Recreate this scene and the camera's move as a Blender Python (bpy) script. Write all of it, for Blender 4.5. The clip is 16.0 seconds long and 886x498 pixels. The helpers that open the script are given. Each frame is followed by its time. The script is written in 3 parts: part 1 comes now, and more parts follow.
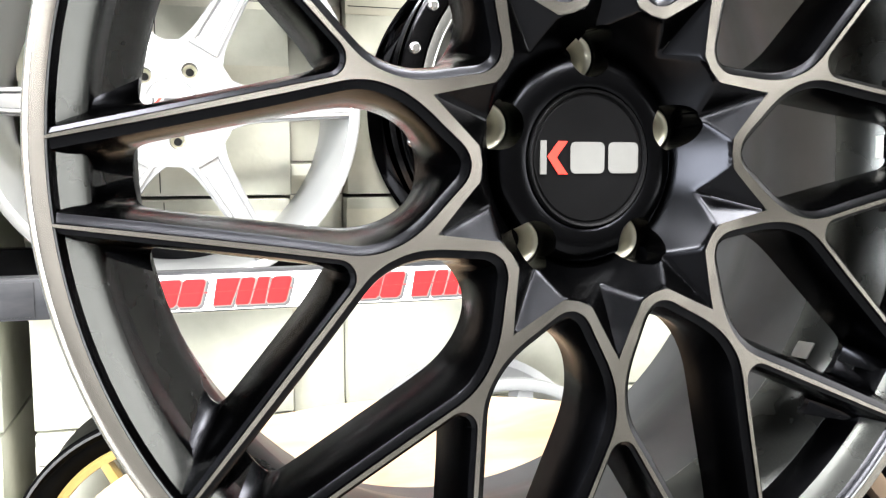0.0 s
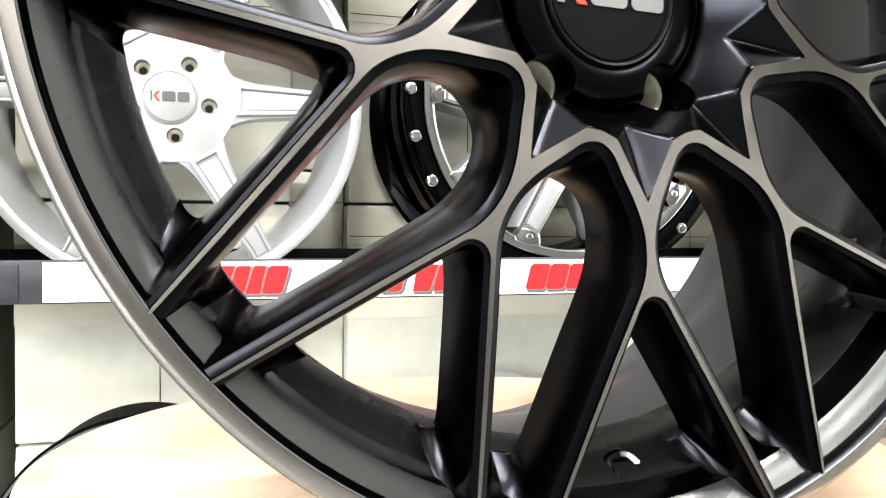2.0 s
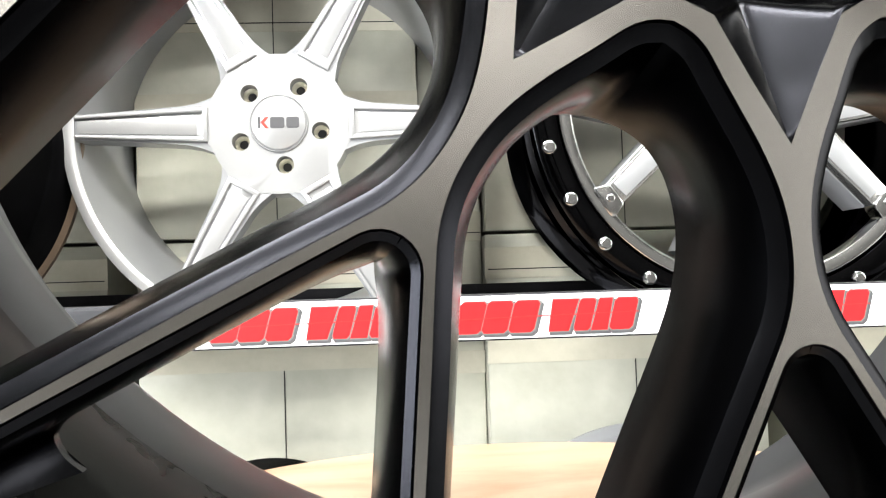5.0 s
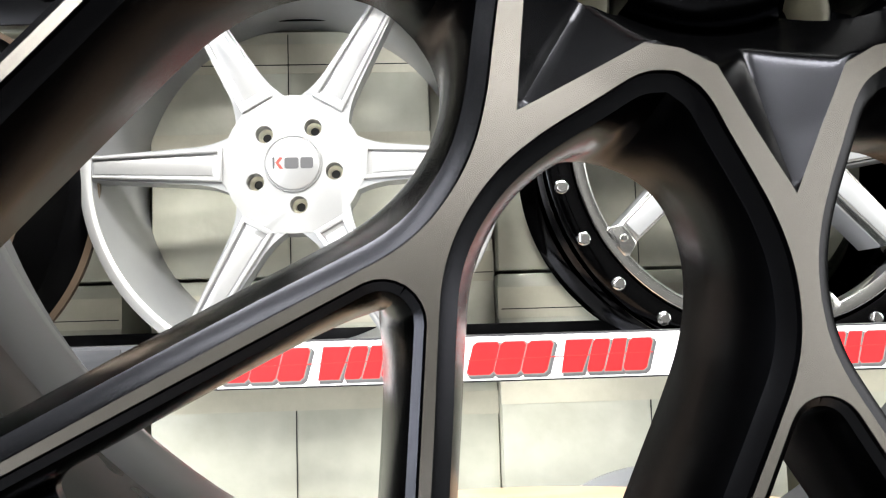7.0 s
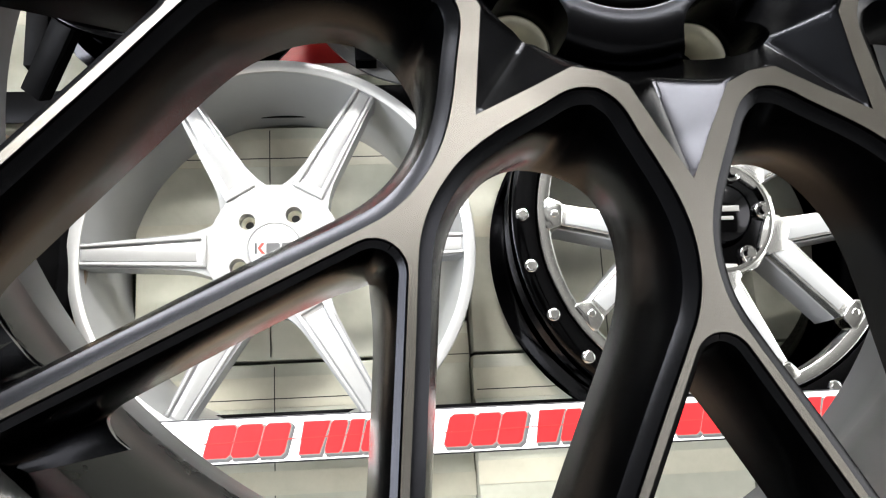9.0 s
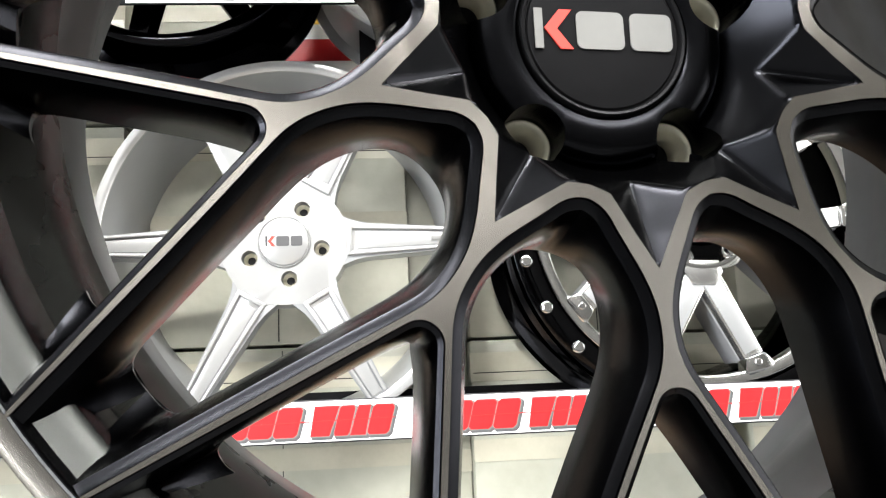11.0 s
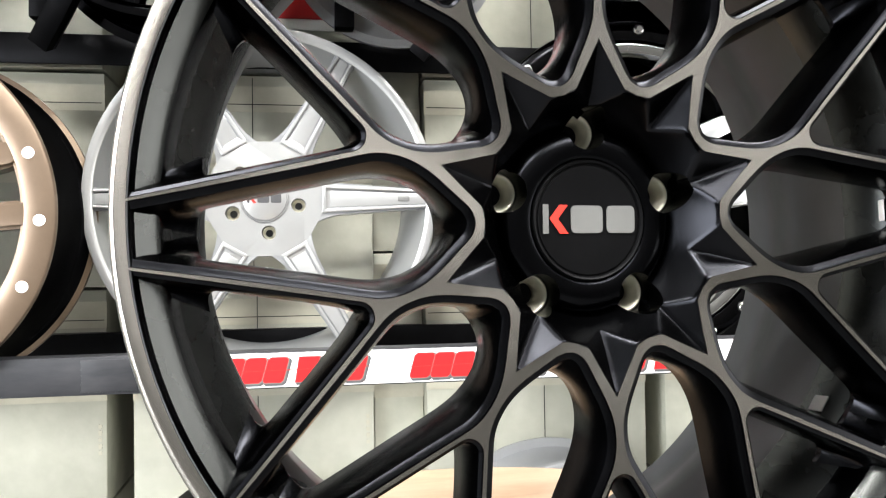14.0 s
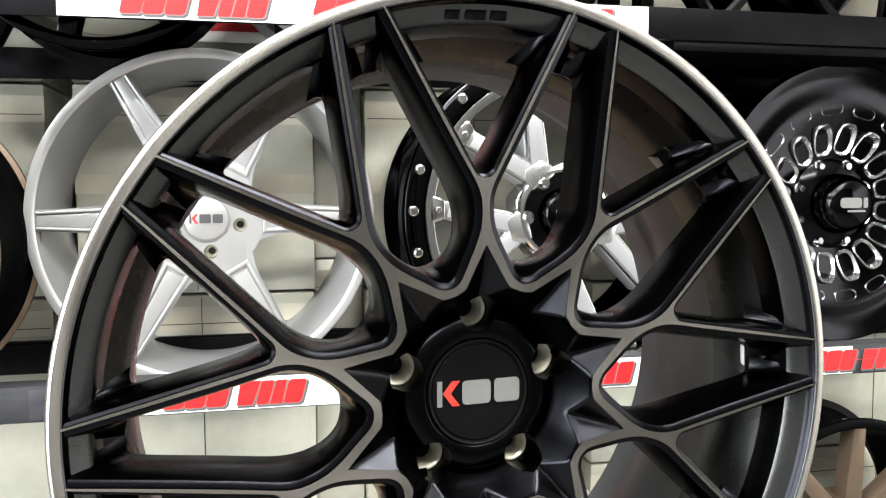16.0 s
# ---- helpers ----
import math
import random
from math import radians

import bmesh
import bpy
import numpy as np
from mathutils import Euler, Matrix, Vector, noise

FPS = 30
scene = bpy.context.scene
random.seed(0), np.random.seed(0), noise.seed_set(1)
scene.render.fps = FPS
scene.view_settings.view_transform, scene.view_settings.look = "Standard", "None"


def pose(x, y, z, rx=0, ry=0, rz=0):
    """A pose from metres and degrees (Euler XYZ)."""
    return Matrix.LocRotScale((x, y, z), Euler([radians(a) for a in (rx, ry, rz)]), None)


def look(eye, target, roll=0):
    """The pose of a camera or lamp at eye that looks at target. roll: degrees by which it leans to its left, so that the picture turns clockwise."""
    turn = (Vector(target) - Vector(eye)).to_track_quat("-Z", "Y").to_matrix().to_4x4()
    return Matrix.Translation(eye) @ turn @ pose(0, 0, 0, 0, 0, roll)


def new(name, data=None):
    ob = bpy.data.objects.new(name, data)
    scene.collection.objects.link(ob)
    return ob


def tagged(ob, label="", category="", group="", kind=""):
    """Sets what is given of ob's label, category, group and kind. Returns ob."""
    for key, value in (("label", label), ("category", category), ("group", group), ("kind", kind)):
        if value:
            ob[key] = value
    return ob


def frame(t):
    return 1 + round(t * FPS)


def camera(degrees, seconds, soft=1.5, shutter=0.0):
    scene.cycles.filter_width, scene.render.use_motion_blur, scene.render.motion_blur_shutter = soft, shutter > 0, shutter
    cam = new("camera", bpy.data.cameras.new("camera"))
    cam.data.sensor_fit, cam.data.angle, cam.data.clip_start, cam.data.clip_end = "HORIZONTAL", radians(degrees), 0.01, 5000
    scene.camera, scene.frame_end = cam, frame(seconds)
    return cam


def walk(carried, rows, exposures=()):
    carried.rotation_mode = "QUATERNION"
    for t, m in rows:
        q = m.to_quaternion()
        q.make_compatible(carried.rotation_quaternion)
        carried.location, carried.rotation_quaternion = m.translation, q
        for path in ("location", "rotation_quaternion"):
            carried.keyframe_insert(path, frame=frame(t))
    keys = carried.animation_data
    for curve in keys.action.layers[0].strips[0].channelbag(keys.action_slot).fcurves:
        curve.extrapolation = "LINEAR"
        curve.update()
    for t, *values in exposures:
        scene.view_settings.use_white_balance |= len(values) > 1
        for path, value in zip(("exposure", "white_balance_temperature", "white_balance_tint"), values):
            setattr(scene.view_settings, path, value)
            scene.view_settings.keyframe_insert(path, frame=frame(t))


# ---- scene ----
ZC = 1.05                      # height of the display wheel's centre over the floor
cam = camera(55.91, 16.0, soft=1.2)
ROWS = [
    (0.0, -0.2468, -0.3509, -0.0042, 84.38, 0.14, -22.81),
    (0.5, -0.2652, -0.3596, -0.0146, 85.30, 0.01, -24.57),
    (1.0, -0.2639, -0.3559, -0.0396, 85.75, -0.13, -25.50),
    (1.5, -0.2482, -0.3302, -0.0869, 86.69, -0.12, -25.30),
    (2.0, -0.2348, -0.3137, -0.1226, 89.48, -0.03, -22.72),
    (2.5, -0.2188, -0.2778, -0.1487, 91.29, 0.82, -19.51),
    (3.0, -0.1804, -0.2419, -0.1654, 92.22, 0.08, -16.39),
    (3.5, -0.1562, -0.2020, -0.1524, 92.11, 1.10, -14.64),
    (4.0, -0.1327, -0.1720, -0.1421, 92.09, 1.87, -11.73),
    (4.2, -0.1210, -0.1650, -0.1400, 92.12, 1.82, -11.15),
    (6.3, -0.0971, -0.1563, -0.1264, 93.94, 2.18, -8.41),
    (6.5, -0.0977, -0.1580, -0.1274, 94.40, 2.21, -8.42),
    (7.0, -0.1005, -0.1586, -0.1302, 94.97, 1.68, -8.59),
    (7.5, -0.1014, -0.1628, -0.1362, 95.62, 2.02, -9.10),
    (8.0, -0.1033, -0.1746, -0.1448, 97.87, 2.12, -9.39),
    (8.5, -0.1073, -0.1860, -0.1625, 101.44, 2.29, -9.81),
    (8.7, -0.1082, -0.1914, -0.1698, 102.10, 2.64, -10.02),
    (10.8, -0.1244, -0.2724, -0.1521, 100.26, 2.80, -10.40),
    (11.0, -0.1344, -0.2777, -0.1473, 99.91, 2.42, -10.77),
    (11.5, -0.1655, -0.3040, -0.1278, 98.85, 1.92, -11.61),
    (12.0, -0.1896, -0.3374, -0.0989, 97.09, 1.19, -12.14),
    (12.5, -0.2031, -0.3707, -0.0778, 94.39, 0.13, -12.85),
    (13.0, -0.2098, -0.3938, -0.0670, 93.70, 0.54, -14.05),
    (13.5, -0.2196, -0.4144, -0.0541, 92.78, 0.56, -14.59),
    (14.0, -0.2255, -0.4315, -0.0279, 91.30, 0.83, -15.91),
    (14.5, -0.2405, -0.4475, 0.0152, 90.09, 0.81, -17.68),
    (15.0, -0.2586, -0.4619, 0.0593, 89.45, 0.01, -20.19),
    (15.5, -0.2501, -0.4800, 0.0990, 88.30, 0.12, -20.95),
    (16.0, -0.2076, -0.5001, 0.1401, 85.97, 0.26, -18.86),
]
walk(cam, [(t, pose(x, y, ZC + z, rx, ry, rz)) for t, x, y, z, rx, ry, rz in ROWS], [(0.0, 1.1), (1.5, 0.74), (3.0, 0.48), (4.0, 0.48), (7.0, 0.53), (8.5, 0.56), (11.0, 0.51), (12.5, 0.36), (14.0, 0.28), (16.0, 0.22)])

# ---- light: shop ceiling panels over the aisle, weak bounce from the room ----
world = bpy.data.worlds.new("world")
scene.world = world
world.use_nodes = True
world.node_tree.nodes["Background"].inputs[0].default_value = (0.9, 0.95, 1.0, 1)
world.node_tree.nodes["Background"].inputs[1].default_value = 0.05


def area(name, eye, target, sx, sy, power, color=(1, 1, 1)):
    d = bpy.data.lights.new(name, "AREA")
    d.shape, d.size, d.size_y, d.energy, d.color = "RECTANGLE", sx, sy, power, color
    ob = new(name, d)
    ob.matrix_world = look(eye, target)
    return ob


LIGHTS = [(-0.9, -0.7, 108), (0.9, -0.7, 98), (-0.9, -1.9, 60), (0.9, -1.9, 60), (-1.5, 0.45, 78), (0.9, 0.45, 68)]


# ---- materials ----
def mat(name, base, rough=0.5, metal=0.0, vary=0.0, scale=30.0, bump=0.0, bump_scale=300.0, rough_vary=0.0, spec=0.5, coat=0.0, stretch=(1, 1, 1), aniso=0.0, second=None, obrandom=0.0, tint=None):
    m = bpy.data.materials.new(name)
    m.use_nodes = True
    nt = m.node_tree
    b = nt.nodes["Principled BSDF"]
    b.inputs["Base Color"].default_value = (*base, 1)
    b.inputs["Roughness"].default_value = rough
    b.inputs["Metallic"].default_value = metal
    b.inputs["Specular IOR Level"].default_value = spec
    if tint is not None:
        b.inputs["Specular Tint"].default_value = (tint, tint, tint, 1)
    b.inputs["Coat Weight"].default_value = coat
    b.inputs["Anisotropic"].default_value = aniso
    tc = nt.nodes.new("ShaderNodeTexCoord")
    mp = nt.nodes.new("ShaderNodeMapping")
    mp.inputs["Scale"].default_value = stretch
    nt.links.new(tc.outputs["Object"], mp.inputs["Vector"])

    def noise_node(s, detail=4.0):
        n = nt.nodes.new("ShaderNodeTexNoise")
        n.inputs["Scale"].default_value, n.inputs["Detail"].default_value = s, detail
        nt.links.new(mp.outputs[0], n.inputs["Vector"])
        return n
    if vary or second:
        n = noise_node(scale)
        n2 = noise_node(scale * 7.3)
        add = nt.nodes.new("ShaderNodeMath")
        add.operation = "MULTIPLY_ADD"
        add.inputs[1].default_value = 0.35
        nt.links.new(n2.outputs[0], add.inputs[0])
        nt.links.new(n.outputs[0], add.inputs[2])
        r = nt.nodes.new("ShaderNodeMapRange")
        r.inputs["From Min"].default_value, r.inputs["From Max"].default_value = 0.45, 0.9
        nt.links.new(add.outputs[0], r.inputs["Value"])
        mix = nt.nodes.new("ShaderNodeMix")
        mix.data_type = "RGBA"
        other = second or tuple(c * (1 - vary) for c in base)
        mix.inputs[6].default_value, mix.inputs[7].default_value = (*base, 1), (*other, 1)
        nt.links.new(r.outputs[0], mix.inputs[0])
        out = mix.outputs[2]
        if obrandom:
            oi = nt.nodes.new("ShaderNodeObjectInfo")
            mr = nt.nodes.new("ShaderNodeMapRange")
            mr.inputs["To Min"].default_value, mr.inputs["To Max"].default_value = 1 - obrandom, 1 + obrandom * 0.4
            nt.links.new(oi.outputs["Random"], mr.inputs["Value"])
            mu = nt.nodes.new("ShaderNodeVectorMath")
            mu.operation = "SCALE"
            nt.links.new(out, mu.inputs[0])
            nt.links.new(mr.outputs[0], mu.inputs["Scale"])
            out = mu.outputs[0]
        nt.links.new(out, b.inputs["Base Color"])
    if rough_vary:
        n = noise_node(scale * 1.7)
        r = nt.nodes.new("ShaderNodeMapRange")
        r.inputs["To Min"].default_value, r.inputs["To Max"].default_value = max(rough - rough_vary, 0.02), min(rough + rough_vary, 1)
        nt.links.new(n.outputs[0], r.inputs["Value"])
        nt.links.new(r.outputs[0], b.inputs["Roughness"])
    if bump:
        n = noise_node(bump_scale, 3.0)
        bp = nt.nodes.new("ShaderNodeBump")
        bp.inputs["Strength"].default_value, bp.inputs["Distance"].default_value = bump, 0.002
        nt.links.new(n.outputs[0], bp.inputs["Height"])
        nt.links.new(bp.outputs[0], b.inputs["Normal"])
    return m


MACHINED = mat("tinted_machined_metal", (0.300, 0.284, 0.268), 0.25, 1.0, vary=0.06, scale=9, rough_vary=0.03, tint=0.8, aniso=0.96)


def turned(m):
    """Fine tool marks that run round the wheel's axis."""
    nt = m.node_tree
    tc = nt.nodes.new("ShaderNodeTexCoord")
    cr = nt.nodes.new("ShaderNodeVectorMath")
    cr.operation = "CROSS_PRODUCT"
    cr.inputs[1].default_value = (0, 1, 0)
    vt = nt.nodes.new("ShaderNodeVectorTransform")
    vt.vector_type, vt.convert_from, vt.convert_to = "VECTOR", "OBJECT", "WORLD"
    nt.links.new(tc.outputs["Object"], cr.inputs[0])
    nt.links.new(cr.outputs[0], vt.inputs[0])
    nt.links.new(vt.outputs[0], nt.nodes["Principled BSDF"].inputs["Tangent"])


turned(MACHINED)
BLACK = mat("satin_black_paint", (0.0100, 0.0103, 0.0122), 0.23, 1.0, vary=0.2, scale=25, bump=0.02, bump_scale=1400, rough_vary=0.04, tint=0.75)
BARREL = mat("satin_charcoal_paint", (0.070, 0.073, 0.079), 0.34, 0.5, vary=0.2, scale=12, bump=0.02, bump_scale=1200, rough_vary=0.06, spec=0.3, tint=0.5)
# Grey sheen: reflections on the dark ledge and step, put into the colour.
STEP = mat("satin_paint_grey_sheen", (0.052, 0.054, 0.054), 0.27, 0.85, vary=0.15, scale=14, bump=0.02, bump_scale=1200, rough_vary=0.05, spec=0.3, tint=0.6)
CAPBLACK = mat("matte_black_cap", (0.010, 0.010, 0.011), 0.42, 0.8, vary=0.2, scale=40, bump=0.04, bump_scale=1500, rough_vary=0.05, spec=0.2, tint=0.2)
RED = mat("red_badge", (0.55, 0.03, 0.02), 0.4, 0.0, vary=0.08, scale=60)
PALE = mat("pale_grey_badge", (0.14, 0.14, 0.139), 0.4, 0.2, vary=0.06, scale=80)
DARKGREY = mat("dark_grey_badge", (0.06, 0.06, 0.065), 0.4, 0.2, vary=0.06, scale=80)
SEAT = mat("brass_tinted_lug_seat", (0.80, 0.77, 0.64), 0.35, 0.3, vary=0.15, scale=120)
SILVER = mat("silver_painted_alloy", (0.315, 0.322, 0.337), 0.34, 0.55, vary=0.05, scale=20, bump=0.03, bump_scale=1600, rough_vary=0.05)
BRIGHT = mat("bright_machined_silver", (0.365, 0.367, 0.375), 0.30, 0.5, vary=0.04, scale=40, rough_vary=0.04)
CHROME = mat("chrome", (0.58, 0.58, 0.585), 0.12, 1.0, vary=0.06, scale=50, rough_vary=0.05)
GLOSSBLACK = mat("gloss_black_paint", (0.016, 0.016, 0.018), 0.12, 1.0, vary=0.2, scale=25, rough_vary=0.04, tint=0.3)
MILLED = mat("bright_milled_metal", (0.52, 0.52, 0.525), 0.24, 0.95, vary=0.08, scale=60, rough_vary=0.06)
BRONZE = mat("bronze_satin_paint", (0.150, 0.108, 0.078), 0.34, 0.6, vary=0.12, scale=30, bump=0.03, bump_scale=1200, rough_vary=0.05)
GOLD = mat("gold_painted_alloy", (0.36, 0.245, 0.085), 0.38, 0.5, vary=0.12, scale=30, rough_vary=0.05)
WHITEDOT = mat("white_bolt_cap", (0.8, 0.8, 0.78), 0.5, 0.0, vary=0.05, scale=80)
CARD = mat("film_wrapped_cream_cardboard", (0.51, 0.51, 0.44), 0.36, 0.0, vary=0.10, scale=5, bump=0.9, bump_scale=19, rough_vary=0.16, second=(0.37, 0.37, 0.305), obrandom=0.12, coat=0.35)
TAPE = mat("clear_packing_tape", (0.50, 0.48, 0.395), 0.16, 0.0, vary=0.12, scale=18, rough_vary=0.06)
STEEL = mat("black_painted_steel", (0.009, 0.009, 0.010), 0.42, 0.9, vary=0.3, scale=18, bump=0.04, bump_scale=500, rough_vary=0.1, spec=0.15, tint=0.25)
SCUFF = mat("dark_grey_scuffed_steel", (0.014, 0.015, 0.018), 0.45, 0.2, scale=22, second=(0.034, 0.034, 0.038), spec=0.2, stretch=(0.25, 1, 1), bump=0.06, bump_scale=500, rough_vary=0.15)
STICKER = mat("white_vinyl_tape", (0.82, 0.82, 0.84), 0.28, 0.0, vary=0.05, scale=9, rough_vary=0.06)
REDINK = mat("red_vinyl_print", (0.44, 0.010, 0.013), 0.35, 0.0, vary=0.15, scale=30)
DARKRED = mat("dark_red_print", (0.35, 0.02, 0.02), 0.3, 0.0, vary=0.1, scale=30)
GREYINK = mat("grey_vinyl_print", (0.07, 0.07, 0.075), 0.3, 0.0, vary=0.15, scale=30)
YELLOW = mat("yellow_print", (0.85, 0.52, 0.03), 0.4, 0.0, vary=0.08, scale=30)
WHITEPRINT = mat("white_print", (0.8, 0.79, 0.76), 0.4, 0.0, vary=0.05, scale=30)
# Two dark wall tones, set by what the machined face should reflect.
DARKWALL = mat("dark_reflected_wall_base", (0.06, 0.058, 0.056), 0.7, 0.0, vary=0.2, scale=1.5)
GREYWALL = mat("dark_reflected_wall", (0.055, 0.054, 0.052), 0.7, 0.0, vary=0.15, scale=1.5)
WALL = mat("off_white_wall_paint", (0.62, 0.62, 0.58), 0.7, 0.0, vary=0.08, scale=2.5, bump=0.05, bump_scale=120)
CEIL = mat("white_ceiling_paint", (0.75, 0.75, 0.73), 0.8, 0.0, vary=0.05, scale=3)
FLOOR = mat("dark_grey_tile_floor", (0.13, 0.13, 0.125), 0.3, 0.0, vary=0.18, scale=4, rough_vary=0.1)


def wood(name):
    m = bpy.data.materials.new(name)
    m.use_nodes = True
    nt = m.node_tree
    b = nt.nodes["Principled BSDF"]
    tc = nt.nodes.new("ShaderNodeTexCoord")
    mp = nt.nodes.new("ShaderNodeMapping")
    mp.inputs["Scale"].default_value = (1.6, 9.0, 4.0)
    mp.inputs["Rotation"].default_value = (0, 0, 0.25)
    nt.links.new(tc.outputs["Object"], mp.inputs["Vector"])
    n = nt.nodes.new("ShaderNodeTexNoise")
    n.inputs["Scale"].default_value, n.inputs["Detail"].default_value, n.inputs["Distortion"].default_value = 2.4, 6.0, 1.6
    nt.links.new(mp.outputs[0], n.inputs["Vector"])
    n2 = nt.nodes.new("ShaderNodeTexNoise")
    n2.inputs["Scale"].default_value, n2.inputs["Detail"].default_value = 38.0, 3.0
    nt.links.new(mp.outputs[0], n2.inputs["Vector"])
    cr = nt.nodes.new("ShaderNodeValToRGB")
    el = cr.color_ramp.elements
    el[0].position, el[0].color = 0.32, (0.288, 0.187, 0.115, 1)
    el[1].position, el[1].color = 0.68, (0.432, 0.324, 0.230, 1)
    e = el.new(0.5)
    e.color = (0.382, 0.274, 0.187, 1)
    nt.links.new(n.outputs[0], cr.inputs[0])
    mx = nt.nodes.new("ShaderNodeMix")
    mx.data_type, mx.blend_type = "RGBA", "MULTIPLY"
    mx.inputs[0].default_value = 0.25
    nt.links.new(cr.outputs[0], mx.inputs[6])
    nt.links.new(n2.outputs[0], mx.inputs[7])
    nt.links.new(mx.outputs[2], b.inputs["Base Color"])
    b.inputs["Roughness"].default_value = 0.35
    return m


WOOD = wood("pale_wood_laminate")


# ---- mesh helpers ----
def thing(name, label, category, group="", m=None, kind=""):
    ob = new(name)
    ob.empty_display_size = 0.05
    if m is not None:
        ob.matrix_world = m
    return tagged(ob, label, category, group, kind)


def mesh_of(bm, name, material, smooth=40):
    bmesh.ops.recalc_face_normals(bm, faces=bm.faces)
    me = bpy.data.meshes.new(name)
    bm.to_mesh(me)
    bm.free()
    for mm in (material if isinstance(material, (list, tuple)) else [material]):
        me.materials.append(mm)
    if smooth:
        me.shade_smooth()
        me.set_sharp_from_angle(angle=radians(smooth))
    return me


def part(name, bm, material, parent, label="", m=None, smooth=40):
    ob = new(name, bm if isinstance(bm, bpy.types.Mesh) else mesh_of(bm, name, material, smooth))
    ob.parent = parent
    if m is not None:
        ob.matrix_local = m
    return tagged(ob, label)


def solid(name, bm, material, label, category, m=None, kind="", group="", smooth=40):
    ob = new(name, mesh_of(bm, name, material, smooth))
    if m is not None:
        ob.matrix_world = m
    return tagged(ob, label, category, group, kind)


def box(sx, sy, sz, bevel=0.0, at=(0, 0, 0), bm=None, seg=2):
    bm = bm or bmesh.new()
    g = bmesh.ops.create_cube(bm, size=1.0, matrix=Matrix.Translation(at) @ Matrix.Diagonal((sx, sy, sz, 1)))
    if bevel:
        es = list({e for v in g["verts"] for e in v.link_edges})
        bmesh.ops.bevel(bm, geom=es, offset=bevel, segments=seg, affect="EDGES", profile=0.5)
    return bm


def revolve(profile, n=96, closed=True, bm=None, a0=0.0, a1=2 * math.pi):
    """Profile of (radius, y) turned round the y axis."""
    bm = bm or bmesh.new()
    full = abs(a1 - a0) > 6.28
    rings = []
    for k in range(n if full else n + 1):
        a = a0 + (a1 - a0) * k / n
        rings.append([bm.verts.new((-r * math.sin(a), y, -r * math.cos(a))) for r, y in profile])
    m = len(profile)
    for k in range(n):
        p, q = rings[k], rings[(k + 1) % len(rings)]
        for i in range(m if closed else m - 1):
            j = (i + 1) % m
            bm.faces.new((p[i], p[j], q[j], q[i]))
    return bm


def disc(r, y0, y1, n=40, bevel=0.0, bm=None):
    """A round plug, its front at y0."""
    b = min(bevel, r * 0.5)
    prof = [(1e-5, y0), (r - b, y0), (r - b * 0.3, y0 + b * 0.3), (r, y0 + b), (r, y1), (1e-5, y1)]
    return revolve(prof, n, True, bm)


def prism(outline, y0, y1, bevel=0.0, bm=None):
    """A flat outline of (x, z), front at y0, pulled back to y1, front edge bevelled."""
    bm = bm or bmesh.new()
    front = [bm.verts.new((x, y0, z)) for x, z in outline]
    back = [bm.verts.new((x, y1, z)) for x, z in outline]
    f = bm.faces.new(front)
    bm.faces.new(list(reversed(back)))
    n = len(front)
    for i in range(n):
        bm.faces.new((front[i], back[i], back[(i + 1) % n], front[(i + 1) % n]))
    if bevel:
        bmesh.ops.bevel(bm, geom=list(f.edges), offset=bevel, segments=2, affect="EDGES", profile=0.5)
    return bm


def rounded(x0, z0, x1, z1, r, n=5):
    out = []
    for cx, cz, a in ((x1 - r, z1 - r, 0), (x0 + r, z1 - r, 90), (x0 + r, z0 + r, 180), (x1 - r, z0 + r, 270)):
        out += [(cx + r * math.cos(radians(a + 90 * k / n)), cz + r * math.sin(radians(a + 90 * k / n))) for k in range(n + 1)]
    return out


def smooth_path(pts, rounds=3):
    """Corner cutting that keeps both ends."""
    p = [Vector(q) for q in pts]
    for _ in range(rounds):
        q = [p[0]]
        for a, b in zip(p, p[1:]):
            q += [a * 0.75 + b * 0.25, a * 0.25 + b * 0.75]
        q.append(p[-1])
        p = q
    return p


def resample(p, n):
    d = [0.0]
    for a, b in zip(p, p[1:]):
        d.append(d[-1] + (b - a).length)
    out, k = [], 0
    for i in range(n):
        s = d[-1] * i / (n - 1)
        while k < len(p) - 2 and d[k + 1] < s:
            k += 1
        f = 0 if d[k + 1] == d[k] else (s - d[k]) / (d[k + 1] - d[k])
        out.append(p[k].lerp(p[k + 1], min(max(f, 0), 1)))
    return out


def cut(me, cutters):
    """The mesh less the closed cutter meshes."""
    a = new("cut_body", me)
    for c in cutters:
        o = new("cut_tool", c)
        md = a.modifiers.new("cut", "BOOLEAN")
        md.operation, md.solver, md.object = "DIFFERENCE", "EXACT", o
    bpy.context.view_layer.update()
    out = bpy.data.meshes.new_from_object(a.evaluated_get(bpy.context.evaluated_depsgraph_get()))
    for md in list(a.modifiers):
        o = md.object
        a.modifiers.remove(md)
        bpy.data.objects.remove(o)
    bpy.data.objects.remove(a)
    out.shade_smooth()
    out.set_sharp_from_angle(angle=radians(35))
    return out


def turn(deg):
    """A turn round the wheel's axis, clockwise seen from the front."""
    return Matrix.Rotation(radians(deg), 4, "Y")

# ---- setting ----
def slab(name, lo, hi, material, label, category):
    bm = box(hi[0] - lo[0], hi[1] - lo[1], hi[2] - lo[2], at=[(a + b) / 2 for a, b in zip(lo, hi)])
    return solid(name, bm, material, label, category, kind="structure", smooth=0)


